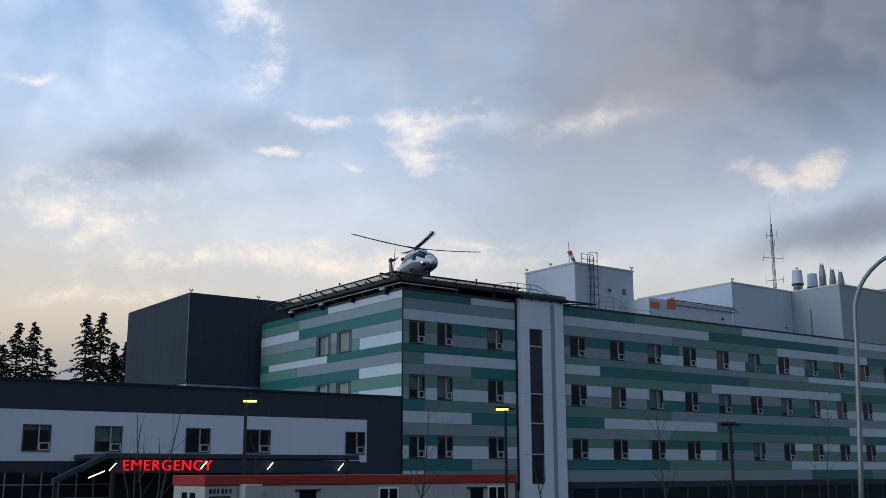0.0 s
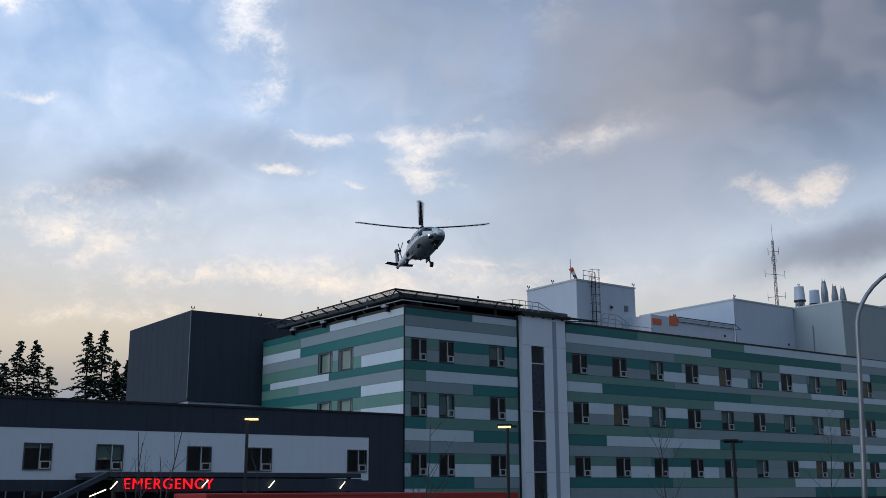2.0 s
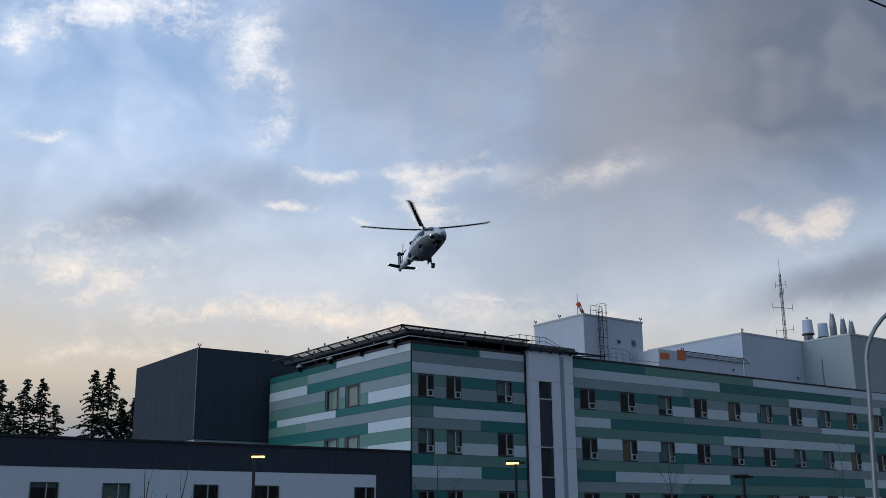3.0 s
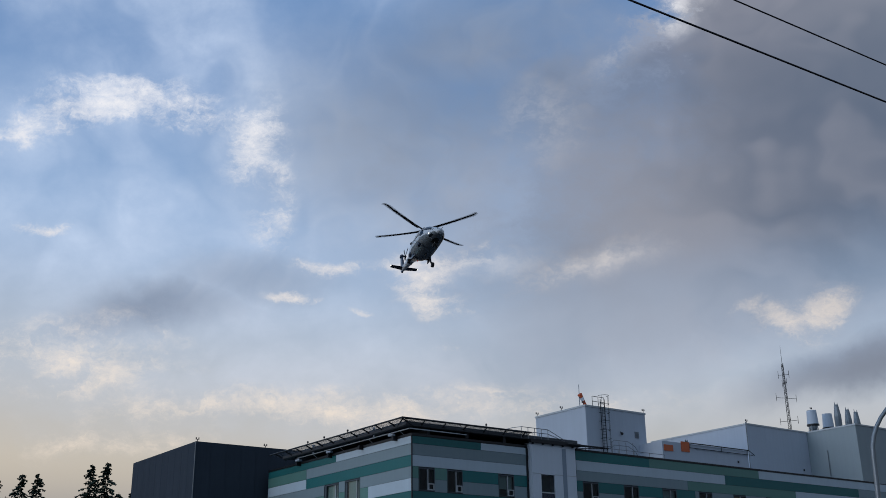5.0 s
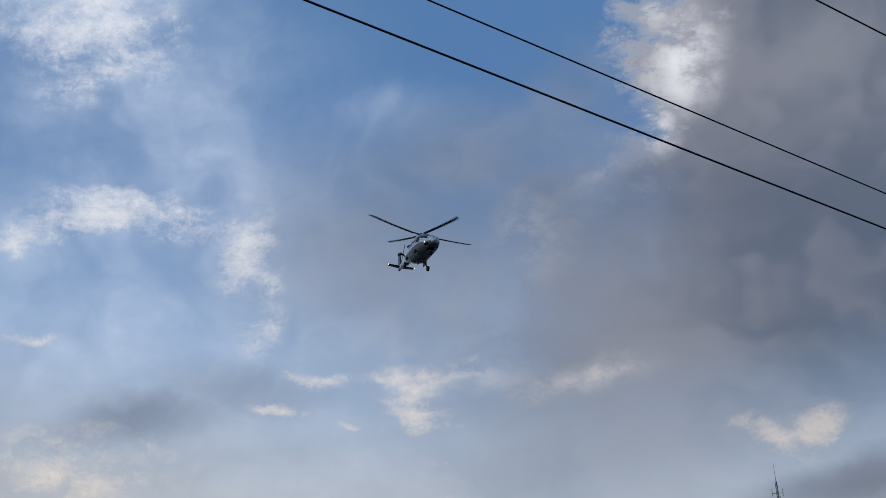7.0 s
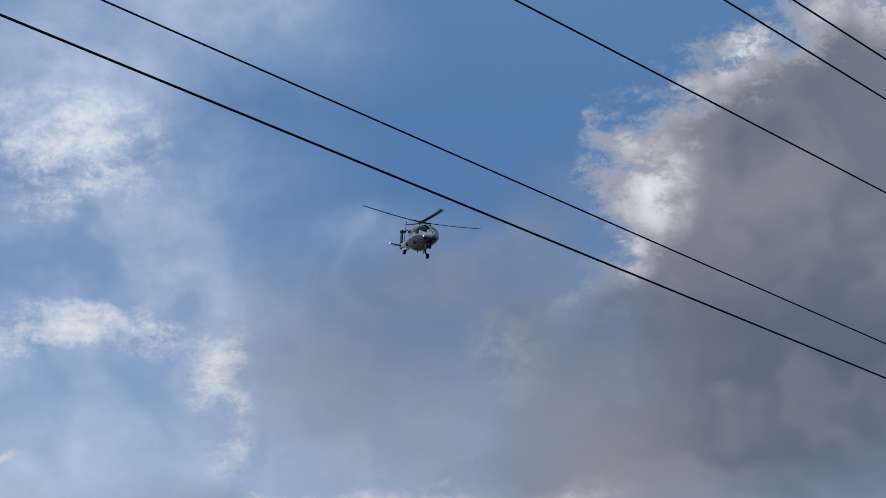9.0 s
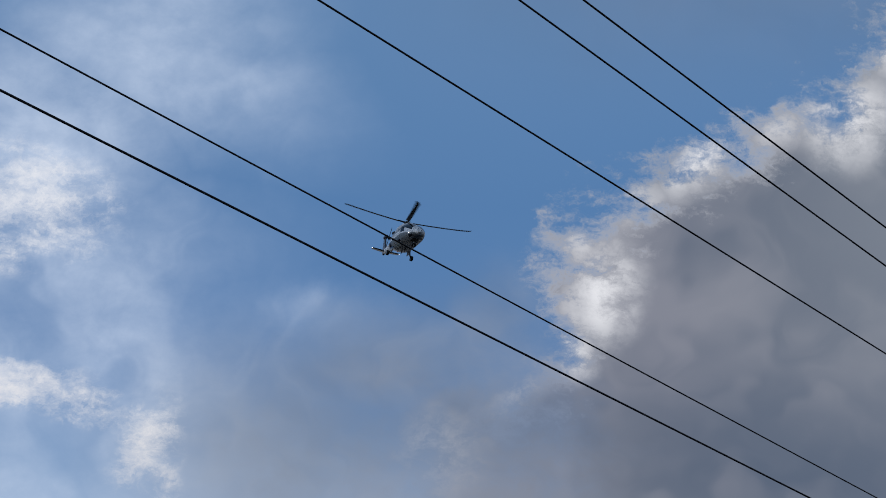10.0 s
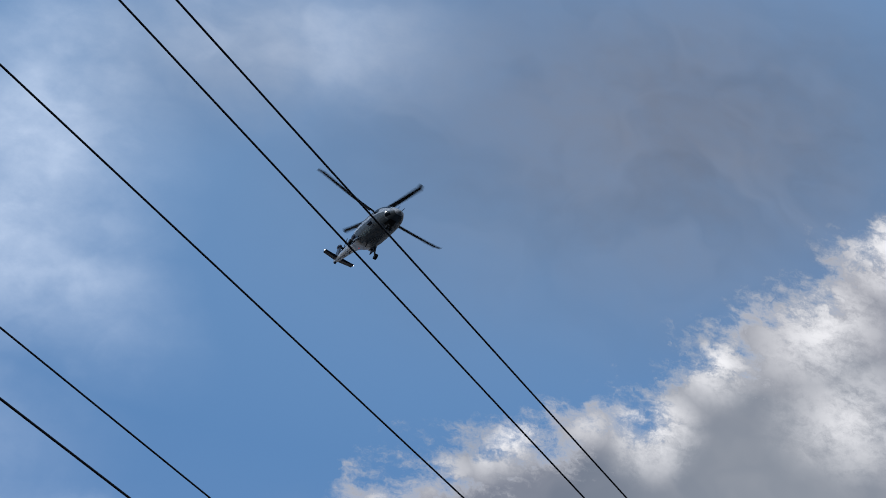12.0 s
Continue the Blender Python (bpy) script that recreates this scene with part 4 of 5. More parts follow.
for x0, x1, z0, z1 in ((33.4, 34.7, 19.9, 20.5), (35.9, 37.1, 20.0, 21.0)):
    box_part("orange_panel", (x0, x1, 4.94, 4.99, z0, z1), M_ORANGE_PAINT, plant_a, "orange painted steel panel")
bm = bmesh.new()
tube_into(bm, (37.1, 4.9, 20.92), (46.3, 4.9, 20.92), 0.06, n=5)
tube_into(bm, (37.1, 4.9, 20.45), (46.9, 4.9, 20.45), 0.035, n=5)
tube_into(bm, (46.3, 4.9, 20.92), (47.2, 4.9, 20.45), 0.04, n=5)
for x in (37.2, 42.0, 46.1):
    tube_into(bm, (x, 4.9, 20.92), (x, 5.02, 20.4), 0.03, n=5)
part("pipe_run", bm, M_PAD, plant_a)
bm = bmesh.new()
tube_into(bm, (50.15, 7.9, 19.6), (50.15, 7.9, 24.8), 0.06, n=6)
part("downpipe", bm, M_STEEL, plant_a)

# lattice mast
mast = thing("radio_mast", at_site(59.9, 9.2, 24.66), "slender lattice radio mast on the plant room roof", "mast")
bm = bmesh.new()
H = 8.3
legs = [(0.21 * math.cos(a), 0.21 * math.sin(a)) for a in (0.5, 2.6, 4.7)]
for lx, ly in legs:
    tube_into(bm, (lx, ly, 0), (lx * 0.55, ly * 0.55, H), 0.03, n=5)
part("leg", bm, M_PAD, mast)
bm = bmesh.new()
N = 16
for i in range(N):
    f0, f1 = 1 - 0.45 * i / N, 1 - 0.45 * (i + 1) / N
    for k in range(3):
        a, b = legs[k], legs[(k + 1) % 3]
        tube_into(bm, (a[0] * f0, a[1] * f0, H * i / N), (b[0] * f1, b[1] * f1, H * (i + 1) / N), 0.016, n=4)
        tube_into(bm, (a[0] * f0, a[1] * f0, H * i / N), (b[0] * f0, b[1] * f0, H * i / N), 0.016, n=4)
part("lacing", bm, M_PAD, mast)
bm = bmesh.new()
tube_into(bm, (0, 0, H), (0, 0, H + 2.2), 0.03, 0.012, n=5)
part("whip_aerial", bm, M_PAD, mast)
for z, w, r in ((4.1, 1.4, 0.3), (5.9, 0.5, 2.0), (1.4, 1.0, 1.1), (6.9, 0.6, 0.9)):
    bm = bmesh.new()
    d = Vector((math.cos(r), -math.sin(r), 0)) * w
    tube_into(bm, -d + Vector((0, 0, z)), d + Vector((0, 0, z)), 0.025, n=4)
    for s in (-1, 1):
        tube_into(bm, d * s + Vector((0, 0, z - 0.4)), d * s + Vector((0, 0, z + 0.5)), 0.03, n=4)
    part("cross_arm", bm, M_PAD, mast)


def cowl_fan(x, r, top, legs_shown):
    f = thing("roof_fan", at_site(x, 10, 24.66), "white cowled extract fan on the plant room roof", "fan", "roof fans")
    bm = bmesh.new()
    h = top - 24.66
    tube_into(bm, (0, 0, h - 1.7), (0, 0, h), r * 1.08, r * 0.92, n=20)
    part("cowl", bm, M_PENT, f)
    bm = bmesh.new()
    tube_into(bm, (0, 0, h - 1.85), (0, 0, h - 1.68), r * 1.18, n=20)
    part("rim", bm, M_BLACK, f)
    bm = bmesh.new()
    if legs_shown:
        for a in (0.3, 1.9, 3.4, 5.0):
            tube_into(bm, (r * 0.9 * math.cos(a), r * 0.9 * math.sin(a), 0), (r * 0.7 * math.cos(a), r * 0.7 * math.sin(a), h - 1.7), 0.12, n=6)
        ball_into(bm, (0, 0, h - 2.0), 0.5)
    else:
        tube_into(bm, (0, 0, 0), (0, 0, h - 1.7), r * 0.95, n=20)
    part("stand", bm, M_PENT if not legs_shown else M_STEEL, f)


cowl_fan(65.6, 0.62, 28.0, True)
cowl_fan(68.7, 0.62, 27.9, False)
for x, top in ((70.9, 29.3), (73.1, 28.9), (74.9, 28.8)):
    s = thing("flue_stack", at_site(x, 10, 24.66), "grey tapering steel flue on the plant room roof", "chimney", "flue stacks")
    h = top - 24.66
    bm = bmesh.new()
    tube_into(bm, (0, 0, 0), (0, 0, h - 1.4), 0.45, 0.43, n=14)
    tube_into(bm, (0, 0, h - 1.4), (0, 0, h), 0.43, 0.24, n=14)
    part("pipe", bm, M_STEEL, s)
    for side, tip in ((-1, 0.35), (1, 0.3)):
        bm = bmesh.new()
        tube_into(bm, (0.25 * side, 0, h - 0.2), (0.3 * side, 0, h + tip), 0.08, 0.02, n=5)
        part("spike", bm, M_STEEL, s)
# roof unit with railing at the far end
unit = thing("roof_vent_unit", at_site(74.5, 3.0, 24.66), "grey louvred ventilation unit at the roof edge", "ventilation unit")
bm = bmesh.new()
box_into(bm, 0, 9, 0, 4, 0, 1.1, bevel=0.05)
part("casing", bm, M_STEEL, unit)
for i in range(9):
    box_part("louvre", (0.3 + i, 1.0 + i, -0.05, -0.005, 0.2, 0.9), M_PENT_DARK, unit)

# windsock
sock = thing("windsock", at_site(29.1, 12.0, 24.17), "orange and white windsock hanging from its pole", "windsock")
bm = bmesh.new()
tube_into(bm, (0, 0, 0), (0, 0, 3.1), 0.05, 0.03, n=6)
part("pole", bm, M_STEEL, sock)
for i in range(4):
    bm = bmesh.new()
    a, b = Vector((0.05, 0, 2.1)), Vector((0.95, 0, 0.85))
    p0, p1 = a.lerp(b, i / 4), a.lerp(b, (i + 1) / 4)
    tube_into(bm, p0, p1, 0.25 - 0.035 * i, 0.215 - 0.035 * i, n=10)
    part("sleeve_band", bm, M_WHITE_CLOTH if i == 1 else M_ORANGE, sock)

# ================= forecourt =================
trailer = thing("site_trailer", at_site(-25.57, -22.22, 0), "grey modular site trailer with a red roof band", "trailer")
bm = bmesh.new()
box_into(bm, 0, 17.7, 0, 3.46, 0.35, 3.24, bevel=0.02)
part("body", bm, M_TRAILER, trailer)
bm = bmesh.new()
box_into(bm, -0.05, 17.75, -0.05, 3.51, 3.25, 3.71, bevel=0.02)
for i in range(3):
    box_into(bm, -0.07, 17.77, -0.07, 3.53, 3.33 + i * 0.13, 3.36 + i * 0.13)
part("red_band", bm, M_RED, trailer, "ribbed red metal roof band")
bm = bmesh.new()
for i in range(1, 59):
    box_into(bm, 0.3 * i, 0.3 * i + 0.02, -0.012, 0.01, 0.4, 3.23)
part("siding_ribs", bm, M_TRAILER, trailer)
for x in (1.0, 6, 11.5, 16.6):
    box_part("jack_stand", (x, x + 0.3, 0.3, 0.6, 0, 0.35), M_BLACK, trailer)
for x, w, style in ((4.6, 1.0, 0), (9.0, 1.15, 1), (14.6, 0.95, 0), (15.8, 1.2, 1)):
    win = new("window")
    win.parent = trailer
    if style:
        bm = bmesh.new()
        for d in ((x, x + w, 2.05, 2.11), (x, x + w, 3.03, 3.10), (x, x + 0.07, 2.11, 3.03), (x + w / 2 - .03, x + w / 2 + .03, 2.11, 3.03), (x + w - .07, x + w, 2.11, 3.03)):
            box_into(bm, d[0], d[1], -0.07, -0.013, d[2], d[3])
        part("frame", bm, M_WHITE_CLOTH, win)
    else:
        box_part("hood", (x - 0.15, x + w + 0.15, -0.12, -0.013, 2.99, 3.05), M_BLACK, win)
    box_part("pane", (x + 0.07, x + w - 0.07, -0.045, -0.02, 2.11, 3.03), M_HGLASS, win)
for y in (1.0, 1.9):
    box_part("end_window", (-0.05, -0.01, y, y + 0.5, 2.2, 2.95), M_HGLASS, trailer)
bm = bmesh.new()
for i, w in enumerate((0.12, 0.1, 0.08, 0.12, 0.1, 0.1)):
    box_into(bm, 0.2 + 0.19 * i, 0.2 + 0.19 * i + w, -0.03, -0.013, 2.92, 3.12)
box_into(bm, 0.2, 1.2, -0.03, -0.013, 2.72, 2.80)
part("name_bars", bm, M_BLACK, trailer)
bm = bmesh.new()
box_into(bm, 1.6, 2.5, -0.6, -0.02, 1.9, 3.3, bevel=0.04)
box_into(bm, 1.75, 2.35, -0.62, -0.6, 2.1, 2.95)
part("air_conditioner", bm, M_TRAILER, trailer)


def lamp_post(x, y, top, arm, lit=True):
    """arm: reach of the head along x, negative to the other side."""
    p = thing("lamp_post", pose(x, y, 0), "black square lamp post with a glowing flat head" if lit else "black square lamp post with an unlit flat head", "lamp post", "car park lamps")
    bm = bmesh.new()
    box_into(bm, -0.065, 0.065, -0.065, 0.065, 0.0, top, bevel=0.012)
    box_into(bm, -0.2, 0.2, -0.2, 0.2, 0.0, 0.12)
    part("pole", bm, M_BLACK, p)
    bm = bmesh.new()
    s = 1 if arm > 0 else -1
    box_into(bm, -0.45 * s, arm, -0.05, 0.05, top - 0.12, top - 0.02)
    part("arm", bm, M_BLACK, p)
    bm = bmesh.new()
    box_into(bm, arm - 0.62 * s, arm + 0.08 * s, -0.17, 0.17, top - 0.05, top + 0.05, bevel=0.02)
    part("head", bm, M_BLACK, p)
    if lit:
        bm = bmesh.new()
        box_into(bm, arm - 0.55 * s, arm + 0.02 * s, -0.15, 0.15, top - 0.13, top - 0.055)
        part("lens", bm, M_LED, p, "glowing yellow lens")


lamp_post(-9.15, 49.2, 7.15, 0.45)
lamp_post(2.95, 49.9, 6.78, -0.42)
lamp_post(13.05, 48.3, 5.95, -0.4, False)

street = thing("street_lamp", pose(9.22, 23.25, 0.7), "tall galvanised street lamp with a curved arm", "street lamp")
bm = bmesh.new()
pts = [(-0.34, 0, 0), (-0.14, 0, 3.5), (-0.01, 0, 6.0), (0, 0, 6.4)]
for i in range(1, 13):
    a = radians(88 * i / 12)
    pts.append((2.3 * (1 - math.cos(a)), 0, 6.5 + 1.75 * math.sin(a)))
sweep_into(bm, pts, [0.07, 0.06, 0.052, 0.05] + [0.049 - 0.001 * i for i in range(12)], 12)
part("pole", bm, M_STEEL, street, smooth=True)
bm = bmesh.new()
ball_into(bm, (2.6, 0, 8.23), 0.4, s=(1.0, 0.45, 0.25))
part("lamp_head", bm, M_STEEL, street)


# ---- leafless young trees ----
def bare_tree(x, y, height, seed, stems=1):
    rnd = random.Random(seed)
    t = thing("bare_tree", pose(x, y, 0), "slender leafless young tree beside the car park", "tree", "bare trees")
    trunk, twigs = bmesh.new(), bmesh.new()

    def grow(p, d, length, r, depth):
        pts, q = [p], p
        n = 5
        for i in range(n):
            d = (d + Vector((rnd.uniform(-1, 1), rnd.uniform(-1, 1), rnd.uniform(-0.15, 0.5))) * 0.13).normalized()
            q = q + d * length / n
            pts.append(q)
        sweep_into(trunk if depth == 0 else twigs, pts, [r * (1 - 0.75 * i / n) for i in range(n + 1)], 6 if depth == 0 else 4)
        if depth < 3:
            for i in range((9 if stems == 1 else 3, 4 if stems == 1 else 2, 2)[depth]):
                k = rnd.uniform(0.3, 1.0) if depth else rnd.uniform(0.35, 0.98)
                j = min(int(k * n), n - 1)
                base = pts[j].lerp(pts[j + 1], k * n - j)
                a = rnd.uniform(0, math.tau)
                out = Vector((math.cos(a), math.sin(a), rnd.uniform(0.5, 1.3))).normalized()
                grow(base, (out + d * 0.5).normalized(), length * rnd.uniform(0.24, 0.42) * (1.15 - 0.5 * k), max(r * (1 - 0.7 * k) * 0.5, 0.0055), depth + 1)
    for s in range(stems):
        a = s * 2.4
        lean = Vector((math.cos(a), math.sin(a), 0)) * (0.0 if stems == 1 else 0.13)
        grow(Vector((0, 0, 0)) + lean, (Vector((0, 0, 1)) + lean).normalized(), height * (1 - 0.06 * s), 0.055, 0)
    part("trunk", trunk, M_BARK, t)
    tagged(part("twig_mass", twigs, M_BARK, t), kind="stuff")


bare_tree(-12.14, 43.5, 6.7, 5, 5)
bare_tree(-0.8, 46.0, 6.6, 8)
bare_tree(11.8, 57.0, 6.7, 11)
bare_tree(24.5, 68.0, 7.6, 14)
bare_tree(7.3, 78.0, 4.8, 18)
bare_tree(-10.2, 60.0, 5.2, 21)


# ---- firs behind the wing ----
def fir(seed, height):
    rnd = random.Random(seed)
    t = thing("fir_tree", pose(0, 0, 0), "tall dark fir with drooping uneven boughs", "tree", "firs behind the wing")
    bm = bmesh.new()
    tube_into(bm, (0, 0, 0), (0, 0, height), 0.35, 0.03, n=8)
    part("trunk", bm, M_FIR_BARK, t)
    verts, faces = [], []

    def quad(a, b, c, d):
        k = len(verts)
        verts.extend((a, b, c, d))
        faces.append((k, k + 1, k + 2, k + 3))
    z = height * 0.25
    while z < height - 0.1:
        f = (height - z) / height
        for _ in range(rnd.choice((3, 4, 4, 5))):
            reach = (0.25 + 7.4 * f) * rnd.uniform(0.35, 1.35)
            if rnd.random() < 0.22:
                continue
            a = rnd.uniform(0, math.tau)
            d = Vector((math.cos(a), math.sin(a), 0))
            s = Vector((-d.y, d.x, 0))
            n = max(4, int(reach / 0.22))
            for i in range(n):
                u = (i + 1) / n
                p = d * reach * u + Vector((0, 0, z + 0.25 * reach * u - 0.42 * reach * u * u))
                w = (0.12 + 0.085 * reach * (1 - abs(u - 0.45))) * rnd.uniform(0.6, 1.6)
                for side in (-1, 1):
                    tip = p + s * side * w + d * w * 0.6 + Vector((0, 0, rnd.uniform(-0.30, 0.05)))
                    th = Vector((0, 0, 0.05 + 0.05 * rnd.random()))
                    quad(p - d * 0.12 - th, p + d * 0.16 - th * 0.3, tip + d * 0.05, tip - d * 0.10 - th)
                    quad(p - d * 0.12 + th * 0.4, tip - d * 0.06 + th * 0.3, tip + d * 0.05 - th, p + d * 0.16 - th * 1.2)
        z += 0.42 * (0.5 + 1.0 * f) * rnd.uniform(0.7, 1.3)
    me = bpy.data.meshes.new("foliage")
    me.from_pydata([tuple(v) for v in verts], [], faces)
    me.materials.append(M_FIR)
    ob = new("foliage", me)
    ob.parent = t
    tagged(ob, kind="stuff")
    return t


FIRS = [fir(1, 25.0), fir(2, 23.5), fir(5, 20.0)]
spots = [(-57.3, 141, 0.955, 0), (-55.9, 143, 0.97, 0), (-53.0, 141, 1.02, 2), (-48.1, 141, 1.0, 0), (-46.1, 141, 1.01, 0), (-44.5, 142, 0.91, 1), (-42.7, 142, 0.92, 1), (-59.6, 142, 0.90, 1), (-50.3, 144, 0.72, 2), (-45.3, 145, 0.86, 1), (-62.0, 144, 0.97, 0), (-47.2, 146, 0.95, 2)]
for i, (x, y, s, k) in enumerate(spots):
    m = pose(x, y, 0, 0, 0, 77 * i)
    c = copy_thing(FIRS[k], m)
    c.scale = (s, s, s)
for o in FIRS:
    for child in list(o.children):
        bpy.data.objects.remove(child)
    bpy.data.objects.remove(o)

# ================= overhead wires =================
WIRE_TURN = 90 - 57.1


def wire(offset, rise, slope, r, label):
    bm = bmesh.new()
    pts = [(s, offset, rise + slope * s) for s in range(-60, 121, 4)]
    sweep_into(bm, pts, r, 8)
    w = part("overhead_wire", bm, M_WIRE, None, smooth=True)
    w.matrix_basis = pose(0, 0, EYE_Z, 0, 0, WIRE_TURN)
    tagged(w, label, "wire", "overhead wires")


wire(7.0, 6.144, -0.0123, 0.0115, "thick black overhead cable against the sky")
wire(7.0, 6.750, -0.0149, 0.009, "black overhead cable against the sky")
wire(6.45, 8.667, 0.0106, 0.0115, "black overhead power wire against the sky")
wire(5.06, 8.734, -0.0139, 0.011, "black overhead power wire against the sky")
wire(4.62, 8.707, -0.0104, 0.011, "black overhead power wire against the sky")

# ================= helicopter =================
# x forward, y to port, z up; the origin is the rotor hub
heli = thing("helicopter", pose(0, 0, 40), "white twin-engine medical helicopter with its wheels down", "helicopter")
HULL = [(5.50, -2.55, 0.06, 0.05), (5.32, -2.53, 0.32, 0.22), (4.90, -2.46, 0.60, 0.45), (4.2, -2.32, 0.88, 0.70), (3.3, -2.10, 1.06, 0.95),
        (2.4, -1.94, 1.14, 1.12), (1.2, -1.88, 1.17, 1.17), (0.0, -1.88, 1.17, 1.17), (-1.0, -1.82, 1.12, 1.12), (-2.0, -1.68, 0.98, 0.95),
        (-3.0, -1.48, 0.70, 0.70), (-4.2, -1.33, 0.44, 0.48), (-6.0, -1.24, 0.31, 0.35), (-7.6, -1.14, 0.22, 0.27), (-8.3, -1.07, 0.13, 0.18)]


def hull(x):
    for a, b in zip(HULL, HULL[1:]):
        if b[0] <= x <= a[0]:
            f = (a[0] - x) / (a[0] - b[0])
            return [a[i] + (b[i] - a[i]) * f for i in (1, 2, 3)]
    return HULL[-1][1:]


def hull_point(x, a, out=0.0):
    """a: degrees round the body, 0 to port, 90 up."""
    zc, w, h = hull(x)
    c, s = math.cos(radians(a)), math.sin(radians(a))
    e = 0.8
    cy, cz = math.copysign(abs(c) ** e, c), math.copysign(abs(s) ** e, s)
    return Vector((x, (w + out) * cy, zc + (h + out) * cz))


bm = bmesh.new()
rings = [[bm.verts.new(hull_point(row[0], 360 * k / 28)) for k in range(28)] for row in HULL]
for a, b in zip(rings, rings[1:]):
    for k in range(28):
        bm.faces.new((a[k], a[(k + 1) % 28], b[(k + 1) % 28], b[k]))
bm.faces.new(rings[0])
bm.faces.new(rings[-1][::-1])
hull_ob = part("fuselage", bm, M_HELI, heli, smooth=True)


def patch(name, x0, x1, a0, a1, mat, parent=heli, out=0.012, nx=6, na=6, label="", slant=0.0):
    """A thin plate that follows the body."""
    bm = bmesh.new()
    g = []
    for i in range(nx + 1):
        row = []
        for j in range(na + 1):
            f = j / na
            x = x0 + (x1 - x0) * i / nx + slant * f
            row.append(bm.verts.new(hull_point(x, a0 + (a1 - a0) * f, out)))
        g.append(row)
    for i in range(nx):
        for j in range(na):
            bm.faces.new((g[i][j], g[i + 1][j], g[i + 1][j + 1], g[i][j + 1]))
    return part(name, bm, mat, parent, label, smooth=True)


# cockpit and cabin glass on both sides
for s in (1, -1):
    def ang(a):
        return a if s > 0 else 180 - a
    patch("windscreen", 2.75, 4.72, ang(20), ang(86), M_HGLASS, slant=-0.55, nx=8, na=8)
    patch("cockpit_window", 2.25, 3.20, ang(0), ang(44), M_HGLASS, slant=-0.15)
    patch("chin_window", 4.2, 4.8, ang(-48), ang(-22), M_HGLASS)
    patch("cabin_window", 1.15, 2.0, ang(10), ang(42), M_HGLASS)
    patch("cabin_window", 0.1, 0.95, ang(10), ang(42), M_HGLASS)
    patch("cabin_window", -0.95, -0.1, ang(10), ang(42), M_HGLASS)
    patch("door_seam", 2.10, 2.14, ang(-50), ang(60), M_RUBBER, nx=1)
    patch("door_seam", -0.02, 0.02, ang(-50), ang(60), M_RUBBER, nx=1)
# lower hull covered by one even tone, darker than the white above
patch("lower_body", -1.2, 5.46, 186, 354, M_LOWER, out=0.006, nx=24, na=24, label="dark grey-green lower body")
patch("nose_gear_bay", 3.5, 4.5, 254, 286, M_RUBBER, out=0.018)
patch("radar_seam", 4.83, 4.87, 0, 360, M_STEEL, nx=1, na=30)
for i in range(5):
    patch("belly_mark", 1.5 - 0.36 * i, 1.72 - 0.36 * i, 222, 236 + 8 * (i % 2), M_MARK, out=0.018, nx=1, na=3)
# darker plate under the rear of the belly
patch("belly_panel", -3.1, -0.7, 232, 308, M_NAVY, out=0.008, nx=10, na=10, label="dark rear belly")
patch("belly_hatch", -1.4, -0.2, 258, 282, M_STEEL, out=0.018)

# engine housing
bm = bmesh.new()
COWL = [(2.3, -0.95, 0.30, 0.10), (1.7, -0.80, 0.60, 0.30), (0.8, -0.70, 0.78, 0.42), (-0.6, -0.70, 0.85, 0.46), (-1.8, -0.80, 0.75, 0.40), (-2.8, -1.0, 0.42, 0.22), (-3.3, -1.1, 0.2, 0.1)]
rings = []
for x, z, w, h in COWL:
    rings.append([bm.verts.new((x, w * math.cos(k * math.tau / 18), z + h * math.sin(k * math.tau / 18))) for k in range(18)])
for a, b in zip(rings, rings[1:]):
    for k in range(18):
        bm.faces.new((a[k], a[(k + 1) % 18], b[(k + 1) % 18], b[k]))
bm.faces.new(rings[0])
bm.faces.new(rings[-1][::-1])
part("engine_cowling", bm, M_HELI, heli, smooth=True)
for s in (1, -1):
    bm = bmesh.new()
    tube_into(bm, (-1.5, 0.60 * s, -0.78), (-2.15, 0.74 * s, -0.74), 0.17, 0.18, n=12)
    part("exhaust_pipe", bm, M_RUBBER, heli)
    bm = bmesh.new()
    tube_into(bm, (1.35, 0.46 * s, -0.62), (1.55, 0.46 * s, -0.64), 0.20, 0.17, n=12)
    part("engine_intake", bm, M_RUBBER, heli)
bm = bmesh.new()
tube_into(bm, (0.15, 0, -0.75), (0.05, 0, -0.22), 0.66, 0.34, n=20)
part("mast_fairing", bm, M_HELI, heli, smooth=True)
bm = bmesh.new()
tube_into(bm, (0, 0, -0.4), (0, 0, -0.05), 0.20, 0.12, n=12)
part("mast", bm, M_RUBBER, heli)

# tail
bm = bmesh.new()
fin = [(-7.6, -0.95), (-8.40, 0.85), (-8.85, 0.85), (-8.45, -1.1), (-8.1, -1.45), (-7.8, -1.2)]
sides = [[bm.verts.new((x, t * (1 - 0.25 * (z > 0)), z)) for x, z in fin] for t in (0.10, -0.10)]
bm.faces.new(sides[0])
bm.faces.new(sides[1][::-1])
for k in range(len(fin)):
    a, b = k, (k + 1) % len(fin)
    bm.faces.new((sides[0][a], sides[0][b], sides[1][b], sides[1][a]))
part("tail_fin", bm, M_NAVY, heli, "dark swept tail fin")
bm = bmesh.new()
ball_into(bm, (-8.6, 0.0, 0.75), 0.28, s=(1.4, 0.8, 0.85))
part("tail_gearbox", bm, M_NAVY, heli, smooth=True)
